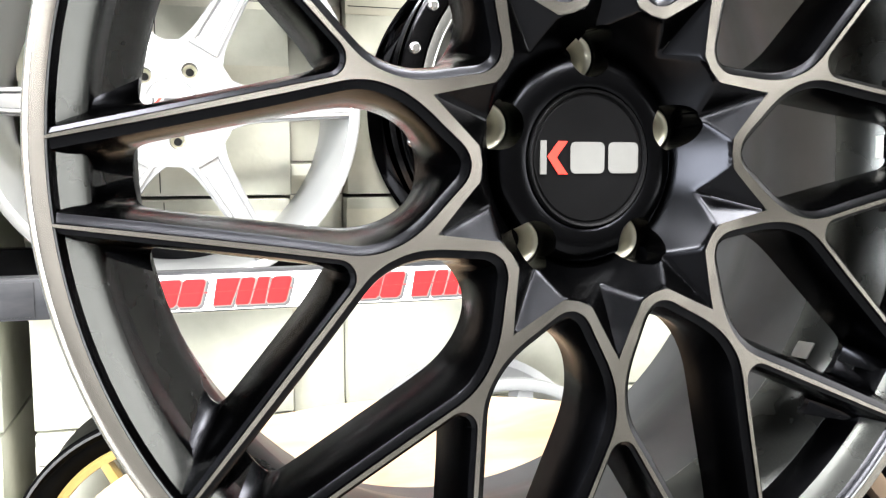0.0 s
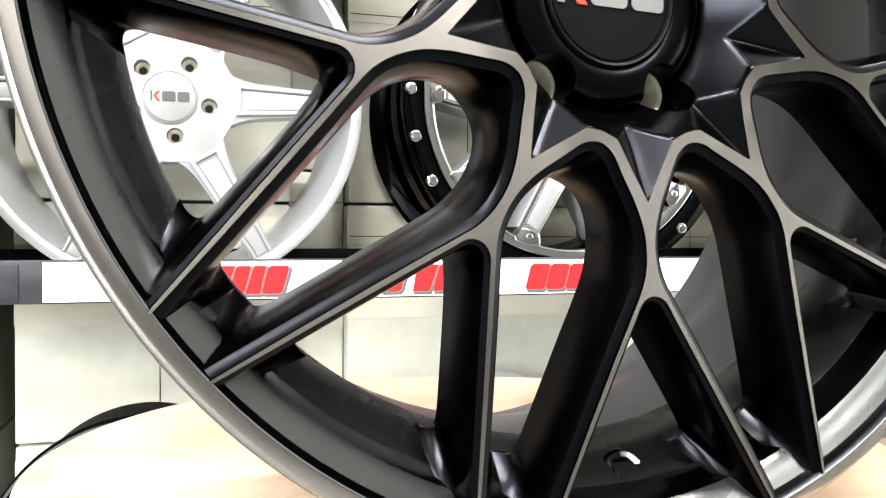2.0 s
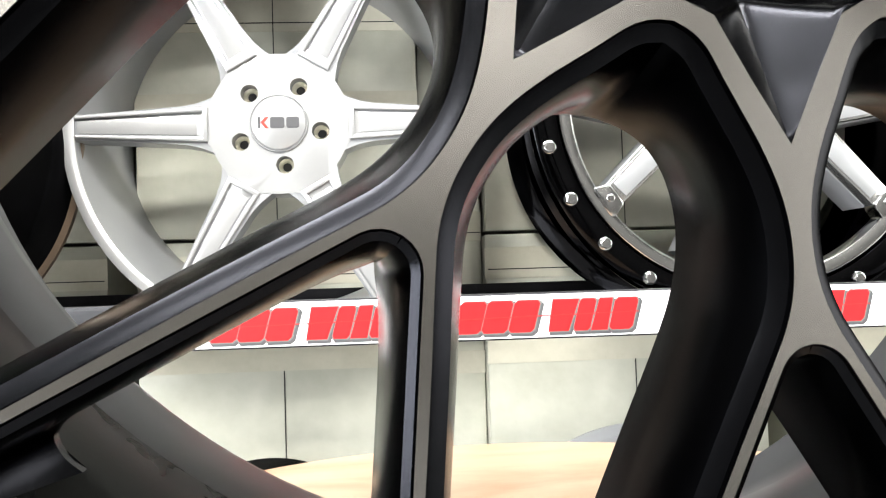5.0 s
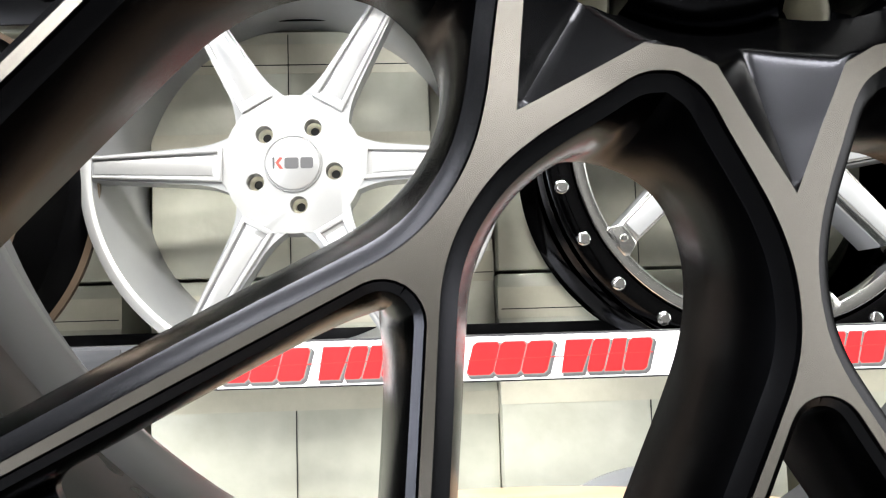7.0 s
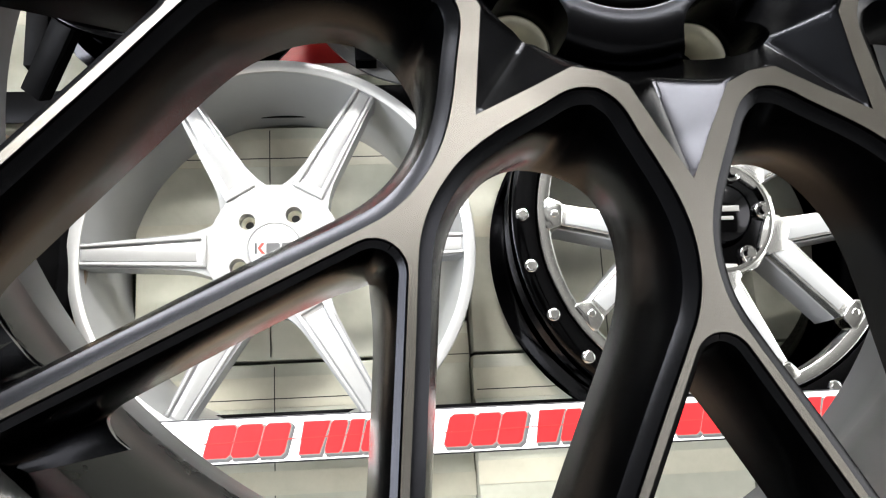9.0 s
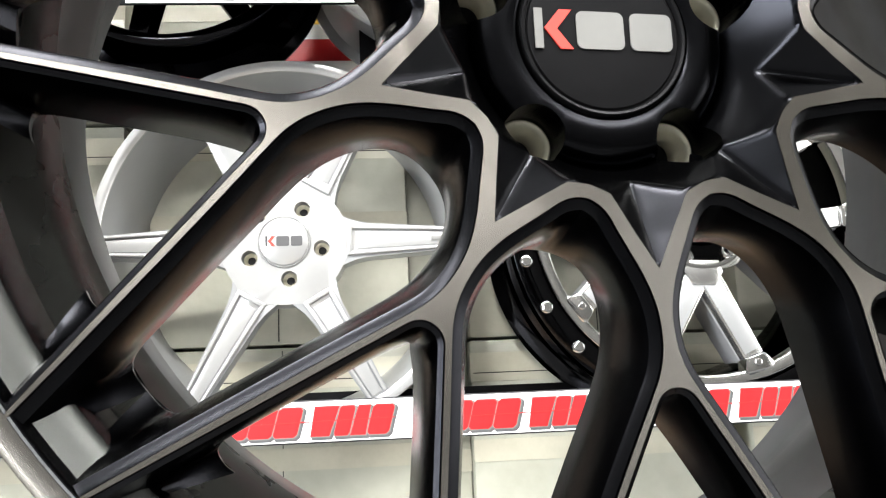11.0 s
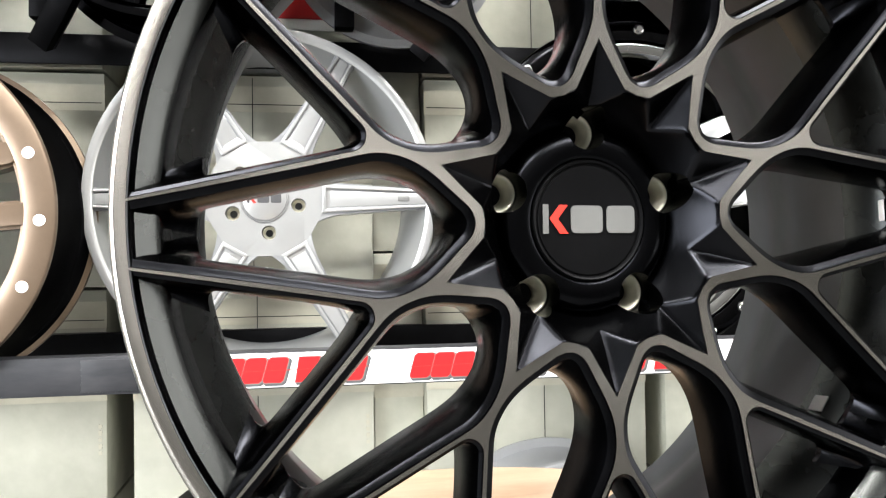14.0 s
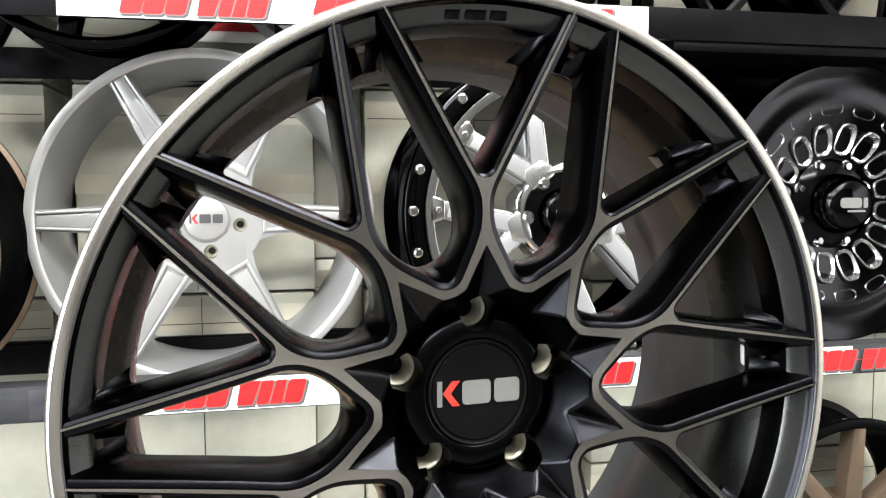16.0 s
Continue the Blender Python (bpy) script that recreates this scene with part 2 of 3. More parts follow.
slab("floor", (-3.2, -3.6, -0.1), (3.2, 2.2, 0.0), FLOOR, "dark grey tiled shop floor under the rack", "floor")
slab("ceiling", (-3.2, -3.6, 2.9), (3.2, 2.2, 3.0), CEIL, "plain white shop ceiling", "ceiling")
slab("wall_north", (-3.2, 2.1, 0.0), (3.2, 2.2, 2.9), WALL, "off-white wall behind the stacked boxes", "wall")
# Unseen south wall in two dark bands, added to darken the wheel's reflections.
slab("wall_south", (-3.2, -2.7, 0.92), (3.2, -2.6, 2.9), GREYWALL, "unseen wall across the aisle, darkened for the wheel's reflections", "wall")
slab("wall_south_base", (-3.2, -2.7, 0.0), (3.2, -2.6, 0.92), DARKWALL, "unseen lower wall, darkened for the wheel's reflections", "wall")
slab("wall_west", (-3.2, -3.5, 0.0), (-3.1, 2.1, 2.9), WALL, "off-white side wall of the shop", "wall")
slab("wall_east", (3.1, -3.5, 0.0), (3.2, 2.1, 2.9), WALL, "off-white side wall of the shop", "wall")
for lx, ly, pw in LIGHTS:
    area("ceiling_panel_light", (lx, ly, 2.88), (lx, ly, 0), 1.2, 0.3, pw, (1.0, 0.985, 0.93))
# Added lamp without a seen source, brightens the wheel face's right side.
area("right_fill_light", (2.95, -0.9, 1.4), (0, -0.2, 1.15), 2.0, 1.4, 36, (1.0, 0.98, 0.95))
area("shop_window_light", (-2.95, -0.75, 1.4), (0, -0.2, 1.15), 2.2, 1.6, 250, (0.95, 0.98, 1.0))

# ---- the display wheel: ten petal-shaped openings, ten points round the hub ----
PHASE = -2.04
R_FACE = 0.262
display = thing("alloy_wheel", "black mesh-spoke alloy wheel with tinted machined face, on wooden table", "wheel", m=pose(0, 0, ZC))


def dish(r):
    return 0.0082 * max(R_FACE - r, 0) / 0.1575 if r > 0.09 else 0.0082 * (R_FACE - 0.09) / 0.1575


def uv(u, v, y):
    """Place on a sector whose petal axis points down."""
    return Vector((-v, y, -u))


# petal edge and outer edge of one half sector, radial and sideways
PETAL = smooth_path([(0.2635, 0.0124), (0.2205, 0.0200), (0.1680, 0.0298), (0.1500, 0.0336), (0.1340, 0.0366), (0.1190, 0.0330), (0.1070, 0.0258), (0.0925, 0.0120), (0.0855, 0.0058), (0.0838, 0.0)], 3)
ca, sa = math.cos(radians(18)), math.sin(radians(18))
HALF = radians(29.5)           # half the angle at the inner corner of the three-sided windows
R_FIL = 0.0068
arc_r = 0.1433 + R_FIL / math.sin(HALF)
TRI = [Vector((0.2632, 0.0194))]
for k in range(9):
    w = math.pi - (math.pi / 2 - HALF) * (1 - k / 8)          # from the side's tangent point to the axis
    px, py = arc_r + R_FIL * math.cos(w), -R_FIL * math.sin(w)
    TRI.append(Vector((px * ca - py * sa, px * sa + py * ca)))
TRI = [TRI[0].lerp(TRI[1], k / 12) for k in range(12)] + TRI[1:]
NA, NB, NC = 72, 20, 20
i_a = min(range(len(PETAL)), key=lambda i: (PETAL[i] - Vector((0.139, 0.0355))).length)
i_b = min(range(len(PETAL)), key=lambda i: (PETAL[i] - Vector((0.113, 0.0300))).length)
EDGE_A = resample(PETAL[:i_a + 1], NA)[:-1] + resample(PETAL[i_a:i_b + 1], NB)[:-1] + resample(PETAL[i_b:], NC)
TIP = Vector((0.1046 * ca, 0.1046 * sa))
ARM = [TIP, Vector((0.0765, 0.0086)), Vector((0.0752, 0.0))]
EDGE_B = resample(TRI, NA)[:-1] + resample([TRI[-1], TIP], NB)[:-1] + resample(ARM[:2], NC - 3)[:-1] + resample(ARM[1:], 4)


def inset(path, d, side):
    out = []
    for i, p in enumerate(path):
        t = path[min(i + 1, len(path) - 1)] - path[max(i - 1, 0)]
        n = Vector((t.y, -t.x)).normalized() * side
        out.append(p + n * d)
    return out


def face_outer():
    """Outer face edge: set back a little from the window and the notch."""
    t = inset(EDGE_B[:NA], -0.0021, 1)
    t[-1] = EDGE_B[NA - 1] - EDGE_B[NA - 1].normalized() * 0.0021
    return t + EDGE_B[NA:]


def face_mesh():
    bm = bmesh.new()
    cols = 6
    for s in (1, -1):
        a, b = inset(EDGE_A, -0.0034, -1), face_outer()
        a[-1] = Vector((a[-1].x, 0))
        rows = []
        for p, q in zip(a, b):
            row = []
            for k in range(cols + 1):
                w = p.lerp(q, k / cols)
                w2 = w if w.length < 0.2625 else w * (0.2625 / w.length)
                row.append(bm.verts.new(uv(w2.x, s * w2.y, dish(w2.length))))
            rows.append(row)
        for r0, r1 in zip(rows, rows[1:]):
            for k in range(cols):
                vs = (r0[k], r0[k + 1], r1[k + 1], r1[k])
                bm.faces.new(vs if s > 0 else vs[::-1])
    bmesh.ops.remove_doubles(bm, verts=bm.verts, dist=1e-5)
    return mesh_of(bm, "machined_face", MACHINED, 30)


def limit(w, d):
    top = 0.2622 - 0.40 * d
    return w if w.length < top else w * (top / w.length)


BACK_A = resample(smooth_path([(0.2300, 0.0), (0.2298, 0.0085), (0.2270, 0.0135), (0.2150, 0.0160), (0.1680, 0.0240), (0.1500, 0.0274), (0.1340, 0.0296), (0.1190, 0.0280), (0.1070, 0.0230), (0.0990, 0.0160), (0.0955, 0.0080), (0.0948, 0.0)], 3), len(EDGE_A))
BACK_B = resample(smooth_path([(0.2246, 0.0420), (0.2258, 0.0365), (0.2240, 0.0300), (0.2120, 0.0318), (0.1720, 0.0396), (0.1600, 0.0424), (0.1530, 0.0446), (0.1490, 0.0462), (0.1530 * ca, 0.1530 * sa)], 3), NA)


def wall_rows(bm, path, side, s, steps, back):
    rows = []
    for off, d in steps:
        q = inset(path, off, side)
        k = min(max((d - 0.006) / 0.029, 0), 1)
        if k:
            q = [a.lerp(b, k) for a, b in zip(q, back)]
        if abs(path[-1].y) < 1e-6:
            q[-1] = Vector((q[-1].x, 0))
        row = []
        for w in q:
            y0 = dish(min(w.length, R_FACE))
            w2 = limit(w, d)
            row.append(bm.verts.new(uv(w2.x, s * w2.y, y0 + d)))
        rows.append(row)
    for r0, r1 in zip(rows, rows[1:]):
        for i in range(len(r0) - 1):
            bm.faces.new((r0[i], r0[i + 1], r1[i + 1], r1[i]))
    return rows


PETAL_STEPS = [(-0.0034, 0.0), (-0.0030, 0.0014), (-0.0006, 0.0023), (0.0008, 0.0032), (0.0016, 0.0052), (0.0030, 0.011), (0.0050, 0.019), (0.0060, 0.027), (0.0066, 0.035), (0.0060, 0.039)]
TRI_STEPS = [(-0.0021, 0.0), (-0.0016, 0.0010), (0.0002, 0.0022), (0.0012, 0.005), (0.0022, 0.011), (0.0030, 0.019), (0.0036, 0.027), (0.0042, 0.035), (0.0036, 0.039)]


def spoke_mesh():
    bm = bmesh.new()
    for s in (1, -1):
        pa = wall_rows(bm, EDGE_A, -1, s, PETAL_STEPS, BACK_A)
        tri = EDGE_B[:NA]
        pb = wall_rows(bm, tri, 1, s, TRI_STEPS, BACK_B)
        # the back of the spokes
        back_a, back_b = pa[-1], pb[-1]
        core = [bm.verts.new(uv(w.x, s * w.y, 0.0425)) for w in [Vector((0.128, 0.0416)), Vector((0.105, 0.034)), Vector((0.06, 0.0195))]]
        for i in range(NA - 1):
            bm.faces.new((back_a[i], back_a[i + 1], back_b[i + 1], back_b[i]))
        rest = back_a[NA - 1:]
        side = [back_b[-1]] + core
        n = len(rest)
        for i in range(n - 1):
            j0, j1 = int(i * len(side) / n), int((i + 1) * len(side) / n)
            j0, j1 = min(j0, len(side) - 1), min(j1, len(side) - 1)
            bm.faces.new((rest[i], rest[i + 1], side[j1])) if j0 == j1 else bm.faces.new((rest[i], rest[i + 1], side[j1], side[j0]))
    bmesh.ops.remove_doubles(bm, verts=bm.verts, dist=2e-5)
    return mesh_of(bm, "spoke", BLACK, 28)


FACE_ME, SPOKE_ME = face_mesh(), spoke_mesh()
for k in range(10):
    sp = part("spoke", SPOKE_ME, None, display, m=turn(36 * (k + 0.5) + PHASE))
    part("machined_face", FACE_ME, None, sp, "dark tinted machined metal")

RIM_IN = [(0.2622, 0.0), (0.2614, 0.0008), (0.2606, 0.0035), (0.2592, 0.0062), (0.2560, 0.0085), (0.2500, 0.0125), (0.2478, 0.0155), (0.2462, 0.020), (0.2430, 0.034), (0.2340, 0.050),
          (0.2290, 0.060), (0.2262, 0.075), (0.2255, 0.125), (0.2300, 0.150), (0.2390, 0.168), (0.2420, 0.185), (0.2440, 0.212), (0.2520, 0.220), (0.2600, 0.222)]
RIM_OUT = [(0.2680, 0.2235), (0.2705, 0.221), (0.2700, 0.216), (0.2590, 0.211), (0.2520, 0.200), (0.2500, 0.175), (0.2350, 0.155), (0.2320, 0.12), (0.2330, 0.075), (0.2420, 0.055), (0.2520, 0.036), (0.2600, 0.026), (0.2690, 0.018), (0.2708, 0.010), (0.2708, 0.0042), (0.2700, 0.0016)]
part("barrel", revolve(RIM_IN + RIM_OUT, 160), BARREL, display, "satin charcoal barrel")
part("machined_lip", revolve([(0.2625, -0.0002), (0.2674, -0.0002), (0.2694, 0.0006), (0.2702, 0.0018), (0.2690, 0.004), (0.2620, 0.003)], 180), MACHINED, display, "dark tinted machined lip")
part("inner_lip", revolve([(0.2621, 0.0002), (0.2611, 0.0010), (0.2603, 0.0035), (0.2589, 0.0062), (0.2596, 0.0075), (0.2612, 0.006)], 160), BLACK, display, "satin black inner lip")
# Greyer than the black lip: its reflected light is painted in.
part("inner_ledge", revolve([(0.2589, 0.00625), (0.2557, 0.0085), (0.2497, 0.0125), (0.2475, 0.0155), (0.2483, 0.0163), (0.2503, 0.0137), (0.2594, 0.0075)], 160), STEP, display, "satin ledge inside the lip, reflected sheen painted grey")
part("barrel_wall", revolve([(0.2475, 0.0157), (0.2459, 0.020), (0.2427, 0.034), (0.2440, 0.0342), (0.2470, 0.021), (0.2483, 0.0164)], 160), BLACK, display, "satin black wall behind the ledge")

# The step's pale reflection is likewise painted as grey.
part("barrel_step", revolve([(0.2427, 0.0343), (0.2337, 0.050), (0.2286, 0.060), (0.2256, 0.076), (0.2263, 0.077), (0.2293, 0.061), (0.2345, 0.0505), (0.2440, 0.0345)], 160), STEP, display, "satin step of the barrel, reflected sheen painted grey")

for k, w in enumerate((0.010, 0.014, 0.011)):
    part("cast_mark", box(w, 0.0015, 0.0062, 0.0005, (-0.018 + 0.016 * k, 0, 0)), BLACK, display, "raised cast block on the inner lip", m=turn(178) @ Matrix.Translation((0, 0.0098, -0.2525)) @ Matrix.Rotation(radians(-34), 4, "X") @ Matrix.Rotation(radians(180), 4, "Y"))
# hub with five lug bores
DOME = [(0.0, 0.036), (0.0372, 0.036), (0.0380, 0.0338), (0.0396, 0.0328), (0.0470, 0.0330), (0.0510, 0.0339), (0.0540, 0.0356), (0.0558, 0.0380), (0.0566, 0.0405), (0.0570, 0.0412)]


def arm_radius(al):
    """Radius of the arm's hub-side edge at al radians from the petal axis."""
    c, s = math.cos(al), math.sin(al)
    best = 1.0
    for p, q in zip(ARM, ARM[1:]):
        d = q - p
        den = c * d.y - s * d.x
        if abs(den) < 1e-9:
            continue
        k = (p.y * c - p.x * s) / -den
        if -1e-6 <= k <= 1 + 1e-6:
            best = min(best, (p + d * k).length)
    return best if best < 0.9 else TIP.length


def flank(r, al):
    """Depth of the funnel round the hub and of the ten notches in it."""
    base = dish(max(r, 0.0752)) + 0.0004
    funnel = 0.0110 + (0.0752 - r) / 0.0182 * 0.0300 if r < 0.0752 else 0.0
    de = radians(18) - al
    run, side = 0.1046 - r * math.cos(de), r * math.sin(de)
    side = math.hypot(side, 0.0011) - 0.0007
    notch = base + 0.42 * (run - side / 0.53)
    top, low = max(funnel, notch), min(funnel, notch)
    soft = 0.0014
    if top - low < soft:
        top += (soft - top + low) ** 2 / (4 * soft)
    return max(base, top)


def hub_mesh():
    n, bm, cols = 400, bmesh.new(), []
    for k in range(n):
        deg = 360 * k / n
        al = radians(abs((deg + 18) % 36 - 18))
        a = radians(deg + 18 + PHASE)
        out = min(arm_radius(al) + 0.0030, 0.1043)
        prof = list(DOME[1:]) + [(r, flank(r, al)) for r in (0.0570 + (out - 0.0570) * i / 44 for i in range(1, 45))]
        prof += [(out, 0.048), (0.070, 0.085)]
        cols.append([bm.verts.new((-r * math.sin(a), y, -r * math.cos(a))) for r, y in prof])
    c0, c1 = bm.verts.new((0, DOME[0][1], 0)), bm.verts.new((0, 0.085, 0))
    for k in range(n):
        p, q = cols[k], cols[(k + 1) % n]
        for i in range(len(p) - 1):
            bm.faces.new((p[i], p[i + 1], q[i + 1], q[i]))
        bm.faces.new((c0, p[0], q[0]))
        bm.faces.new((c1, q[-1], p[-1]))
    return mesh_of(bm, "hub", BLACK, 22)


hub_me = hub_mesh()
LUG_R, LUG_PHASE = 0.0558, 0.0
bores = []
for k in range(5):
    c = bmesh.new()
    bmesh.ops.create_cone(c, cap_ends=True, segments=40, radius1=0.0126, radius2=0.0130, depth=0.07, matrix=turn(180 + LUG_PHASE + 72 * k) @ Matrix.Translation((0, 0.038, -LUG_R)) @ Matrix.Rotation(radians(90), 4, "X"))
    bores.append(mesh_of(c, "bore", BLACK, 0))
part("hub", cut(hub_me, bores), None, display)
seat_me = mesh_of(revolve([(0.0070, 0.064), (0.0074, 0.0575), (0.0082, 0.0565), (0.0090, 0.0545), (0.0104, 0.0525), (0.0118, 0.0520), (0.0126, 0.0526), (0.0126, 0.070), (0.0070, 0.070)], 36), "lug_seat", SEAT)
bore_me = mesh_of(disc(0.0071, 0.065, 0.0745, 24), "lug_bore", CAPBLACK)
for k in range(5):
    st = part("lug_seat", seat_me, None, display, "pale metal conical lug seat", m=turn(180 + LUG_PHASE + 72 * k) @ Matrix.Translation((0, 0, -LUG_R)))
    part("lug_bore", bore_me, None, st)


def badge(parent, s, y, front, accent, m=None):
    """A plain three-block mark, the first block with an accent wedge; s is its half width."""
    def bar(name, outline, material):
        part(name, prism([(x * s, z * s) for x, z in outline], y, y + 0.0008, 0.0), material, parent, m=m, smooth=0)
    bar("badge_block", [(-1, -.27), (-.88, -.27), (-.88, .31), (-1, .31)], front)
    bar("badge_wedge", [(-.86, .03), (-.64, .30), (-.46, .30), (-.68, .02), (-.46, -.27), (-.64, -.27)], accent)
    bar("badge_block", rounded(-.40, -.26, .29, .29, .10), front)
    bar("badge_block", rounded(.38, -.26, 1.0, .29, .10), front)


cap = part("center_cap", revolve([(1e-5, 0.0330), (0.0240, 0.0331), (0.0332, 0.0335), (0.0340, 0.0343), (0.0345, 0.0343), (0.0351, 0.0327), (0.0362, 0.0322), (0.0369, 0.0328), (0.0372, 0.0345), (0.0372, 0.0370), (1e-5, 0.0370)], 120), CAPBLACK, display, "matte black cap with a three-block badge")
badge(cap, 0.0305, 0.0324, PALE, RED)
# valve bore, balance labels and mounting pads inside the barrel
for a, y, w, h in ((268, 0.050, 0.018, 0.015), (304, 0.066, 0.024, 0.012), (225, 0.064, 0.022, 0.014)):
    pm = turn(a) @ Matrix.Translation((0, y, -0.2332 if a == 268 else -0.2268)) @ Matrix.Rotation(radians(-28 if a == 268 else -9), 4, "X")
    part("balance_label", box(h, w, 0.0012, 0.0004), WHITEPRINT if a == 268 else PALE, display, "small pale balance label", m=pm)
part("valve_boss", disc(0.012, 0.0, 0.012, 28, 0.002), BLACK, display, m=turn(356.3) @ Matrix.Translation((0, 0.043, -0.2385)) @ Matrix.Rotation(radians(-48), 4, "X"))
part("valve_ring", revolve([(0.006, -0.001), (0.0085, -0.002), (0.0095, 0.001), (0.006, 0.002)], 28), CHROME, display, "small metal valve ring", m=turn(356.3) @ Matrix.Translation((0, 0.043, -0.2385)) @ Matrix.Rotation(radians(-48), 4, "X"))

# ---- round wooden table under the wheel ----
table = thing("round_table", "round pale wood laminate table carrying the display wheel", "table", m=pose(0.0243, 0.2469, 0))
TOP = ZC - 0.2712
part("tabletop", revolve([(1e-5, 0), (0.300, 0), (0.3055, 0.003), (0.3065, 0.008), (0.3065, 0.028), (0.303, 0.032), (1e-5, 0.032)], 128), WOOD, table, m=Matrix.Translation((0, 0, TOP)) @ Matrix.Rotation(radians(-90), 4, "X"))
part("pedestal", revolve([(1e-5, 0.03), (0.06, 0.03), (0.045, 0.08), (0.04, 0.6), (0.06, TOP - 0.03), (0.2, TOP - 0.012), (0.22, TOP), (1e-5, TOP)], 48), STEEL, table, m=Matrix.Translation((0, 0, TOP)) @ Matrix.Rotation(radians(-90), 4, "X"))

# ---- rack behind: local x along the beams, y back from their front, z from the wheel's centre ----
RACK = Matrix.Translation((0, 0.803, ZC)) @ Matrix.Rotation(radians(-6.3), 4, "Z")


def rack(x, y, z, m=None):
    return RACK @ Matrix.Translation((x, y, z)) @ (m or Matrix())


def angle_beam(length, h=0.054, d=0.045, t=0.004):
    """Angle steel: an upright flange in front and a shelf flange on top."""
    bm = box(length, t, h, 0.0012, (0, t / 2, -h / 2))
    box(length, d, t, 0.0012, (0, t + d / 2 - 0.0004, -t / 2), bm)
    return bm


CUT = [(.12, 0), (.88, 0), (1, .1), (1, .9), (.88, 1), (.12, 1), (0, .9), (0, .1)]
SHAPES = (CUT, CUT, CUT, [(.12, 0), (.88, 0), (1, 1), (0, 1)], CUT, [(0, 0), (1, 0), (.9, 1), (.1, 1)], CUT)


def print_block(parent, x, z, s, y):
    """One printed mark: two groups of slanted red shapes with a grey border and a thin stroke through them."""
    k = 0.27
    xs = [0, .0315, .063, .107, .1395, .1605, .1815]
    ws = [.0305, .030, .030, .031, .0195, .0195, .0275]
    layers = (("shadow_block", GREYINK, 0.0036, -0.0028, y + 0.0004, 0.0018), ("border_block", PALE, 0.0006, -0.0004, y + 0.0001, 0.0012), ("print_block", REDINK, 0, 0, y - 0.0002, 0))
    for name, mt, dx, dz, yy, grow in layers:
        for g in (range(0, 3), range(3, 7)):
            bm = bmesh.new()
            for i in g:
                o = []
                for u, v in SHAPES[i]:
                    px, pz = x + xs[i] + dx - grow + u * (ws[i] + 2 * grow), z + dz - s / 2 - grow + v * (s + 2 * grow)
                    o.append((px + k * (pz - z), pz))
                prism(o, yy - 0.0002 - 0.00002 * i, yy + 0.0001, 0, bm)
            part(name, bm, mt, parent, smooth=0)
    bm = prism([(x - .004, z - .0026), (x + .213, z + .0014), (x + .213, z + .0024), (x - .004, z - .0012)], y - 0.0007, y - 0.0005)
    part("print_stroke", bm, DARKRED, parent, smooth=0)


def beam(z, x0, x1, tape=None, rear=False, material=STEEL, words=()):
    b = thing("rack_beam", "grey painted angle-steel rack beam with white and red printed tape" if tape else "black painted steel rack beam", "rack beam", "beams of the wheel rack", rack((x0 + x1) / 2, 0.30 if rear else 0, z))
    part("beam", angle_beam(x1 - x0), material, b)
    if tape:
        mid = (x0 + x1) / 2
        st = part("tape_strip", box(tape[1] - tape[0], 0.0008, 0.050, 0.0003, ((tape[0] + tape[1]) / 2 - mid, -0.0006, -0.027)), STICKER, b, "white vinyl tape with red marks", smooth=0)
        for w in words:
            print_block(st, w - mid, -0.027, 0.037, -0.0016)
    return b


WORDS = [0.074 + 0.2795 * k - 0.2795 for k in range(5)]
beam(-0.147, -1.5, 1.7, (-0.295, 1.0), words=WORDS, material=SCUFF)
beam(-0.135, -1.5, 1.7, rear=True)
beam(0.447, -1.5, 1.7, (-0.34, 0.585), words=[w - 0.045 for w in WORDS[:3]], material=STEEL)
beam(0.395, -1.5, 1.7, rear=True)
beam(-0.80, -1.5, 1.7)
beam(-0.80, -1.5, 1.7, rear=True)
solid("shelf_board", box(1.05, 0.32, 0.018, 0.002), STEEL, "black board of the upper rack shelf", "shelf board", rack(1.16, 0.165, 0.385))
solid("scuff_plate", box(0.075, 0.0012, 0.046, 0.0004), SCUFF, "dark scuffed sticker remains on the rack beam", "sticker", rack(-0.36, -0.0008, -0.174))
for x in (-1.5, 1.7):
    for y in (0.0, 0.33):
        solid("rack_post", box(0.045, 0.045, 1.9, 0.003), STEEL, "black painted steel rack post", "rack post", rack(x, y + 0.06, -0.1), group="posts of the wheel rack")


# ---- wheels on the rack ----
def ring_parts(parent, R, width, lip_mat, barrel_mat, lip=0.018, back_mat=None):
    """Front lip and barrel of a wheel whose face lies at y = 0."""
    part("rim_lip", revolve([(R - lip - 0.004, 0.004), (R - lip, 0.0005), (R - lip + 0.003, 0), (R - 0.004, 0), (R - 0.001, 0.001), (R, 0.004), (R, 0.012), (R - 0.010, 0.020), (R - lip - 0.004, 0.022)], 128), lip_mat, parent)
    q = R - lip - 0.003
    part("barrel", revolve([(q, 0.004), (q - 0.004, 0.02), (q - 0.010, 0.05), (q - 0.022, 0.10), (q - 0.026, width * 0.7), (q - 0.016, width * 0.9), (q - 0.004, width - 0.004), (R - 0.006, width - 0.002), (R, width - 0.006), (R, width - 0.012), (q + 0.004, width - 0.016), (q - 0.012, width * 0.75), (q - 0.012, 0.11), (q + 0.002, 0.05), (q + 0.008, 0.02)], 128), barrel_mat, parent)
    if back_mat:
        part("rear_lip", revolve([(R - 0.004, width - 0.014), (R + 0.002, width - 0.010), (R + 0.002, width - 0.002), (R - 0.006, width)], 96), back_mat, parent)


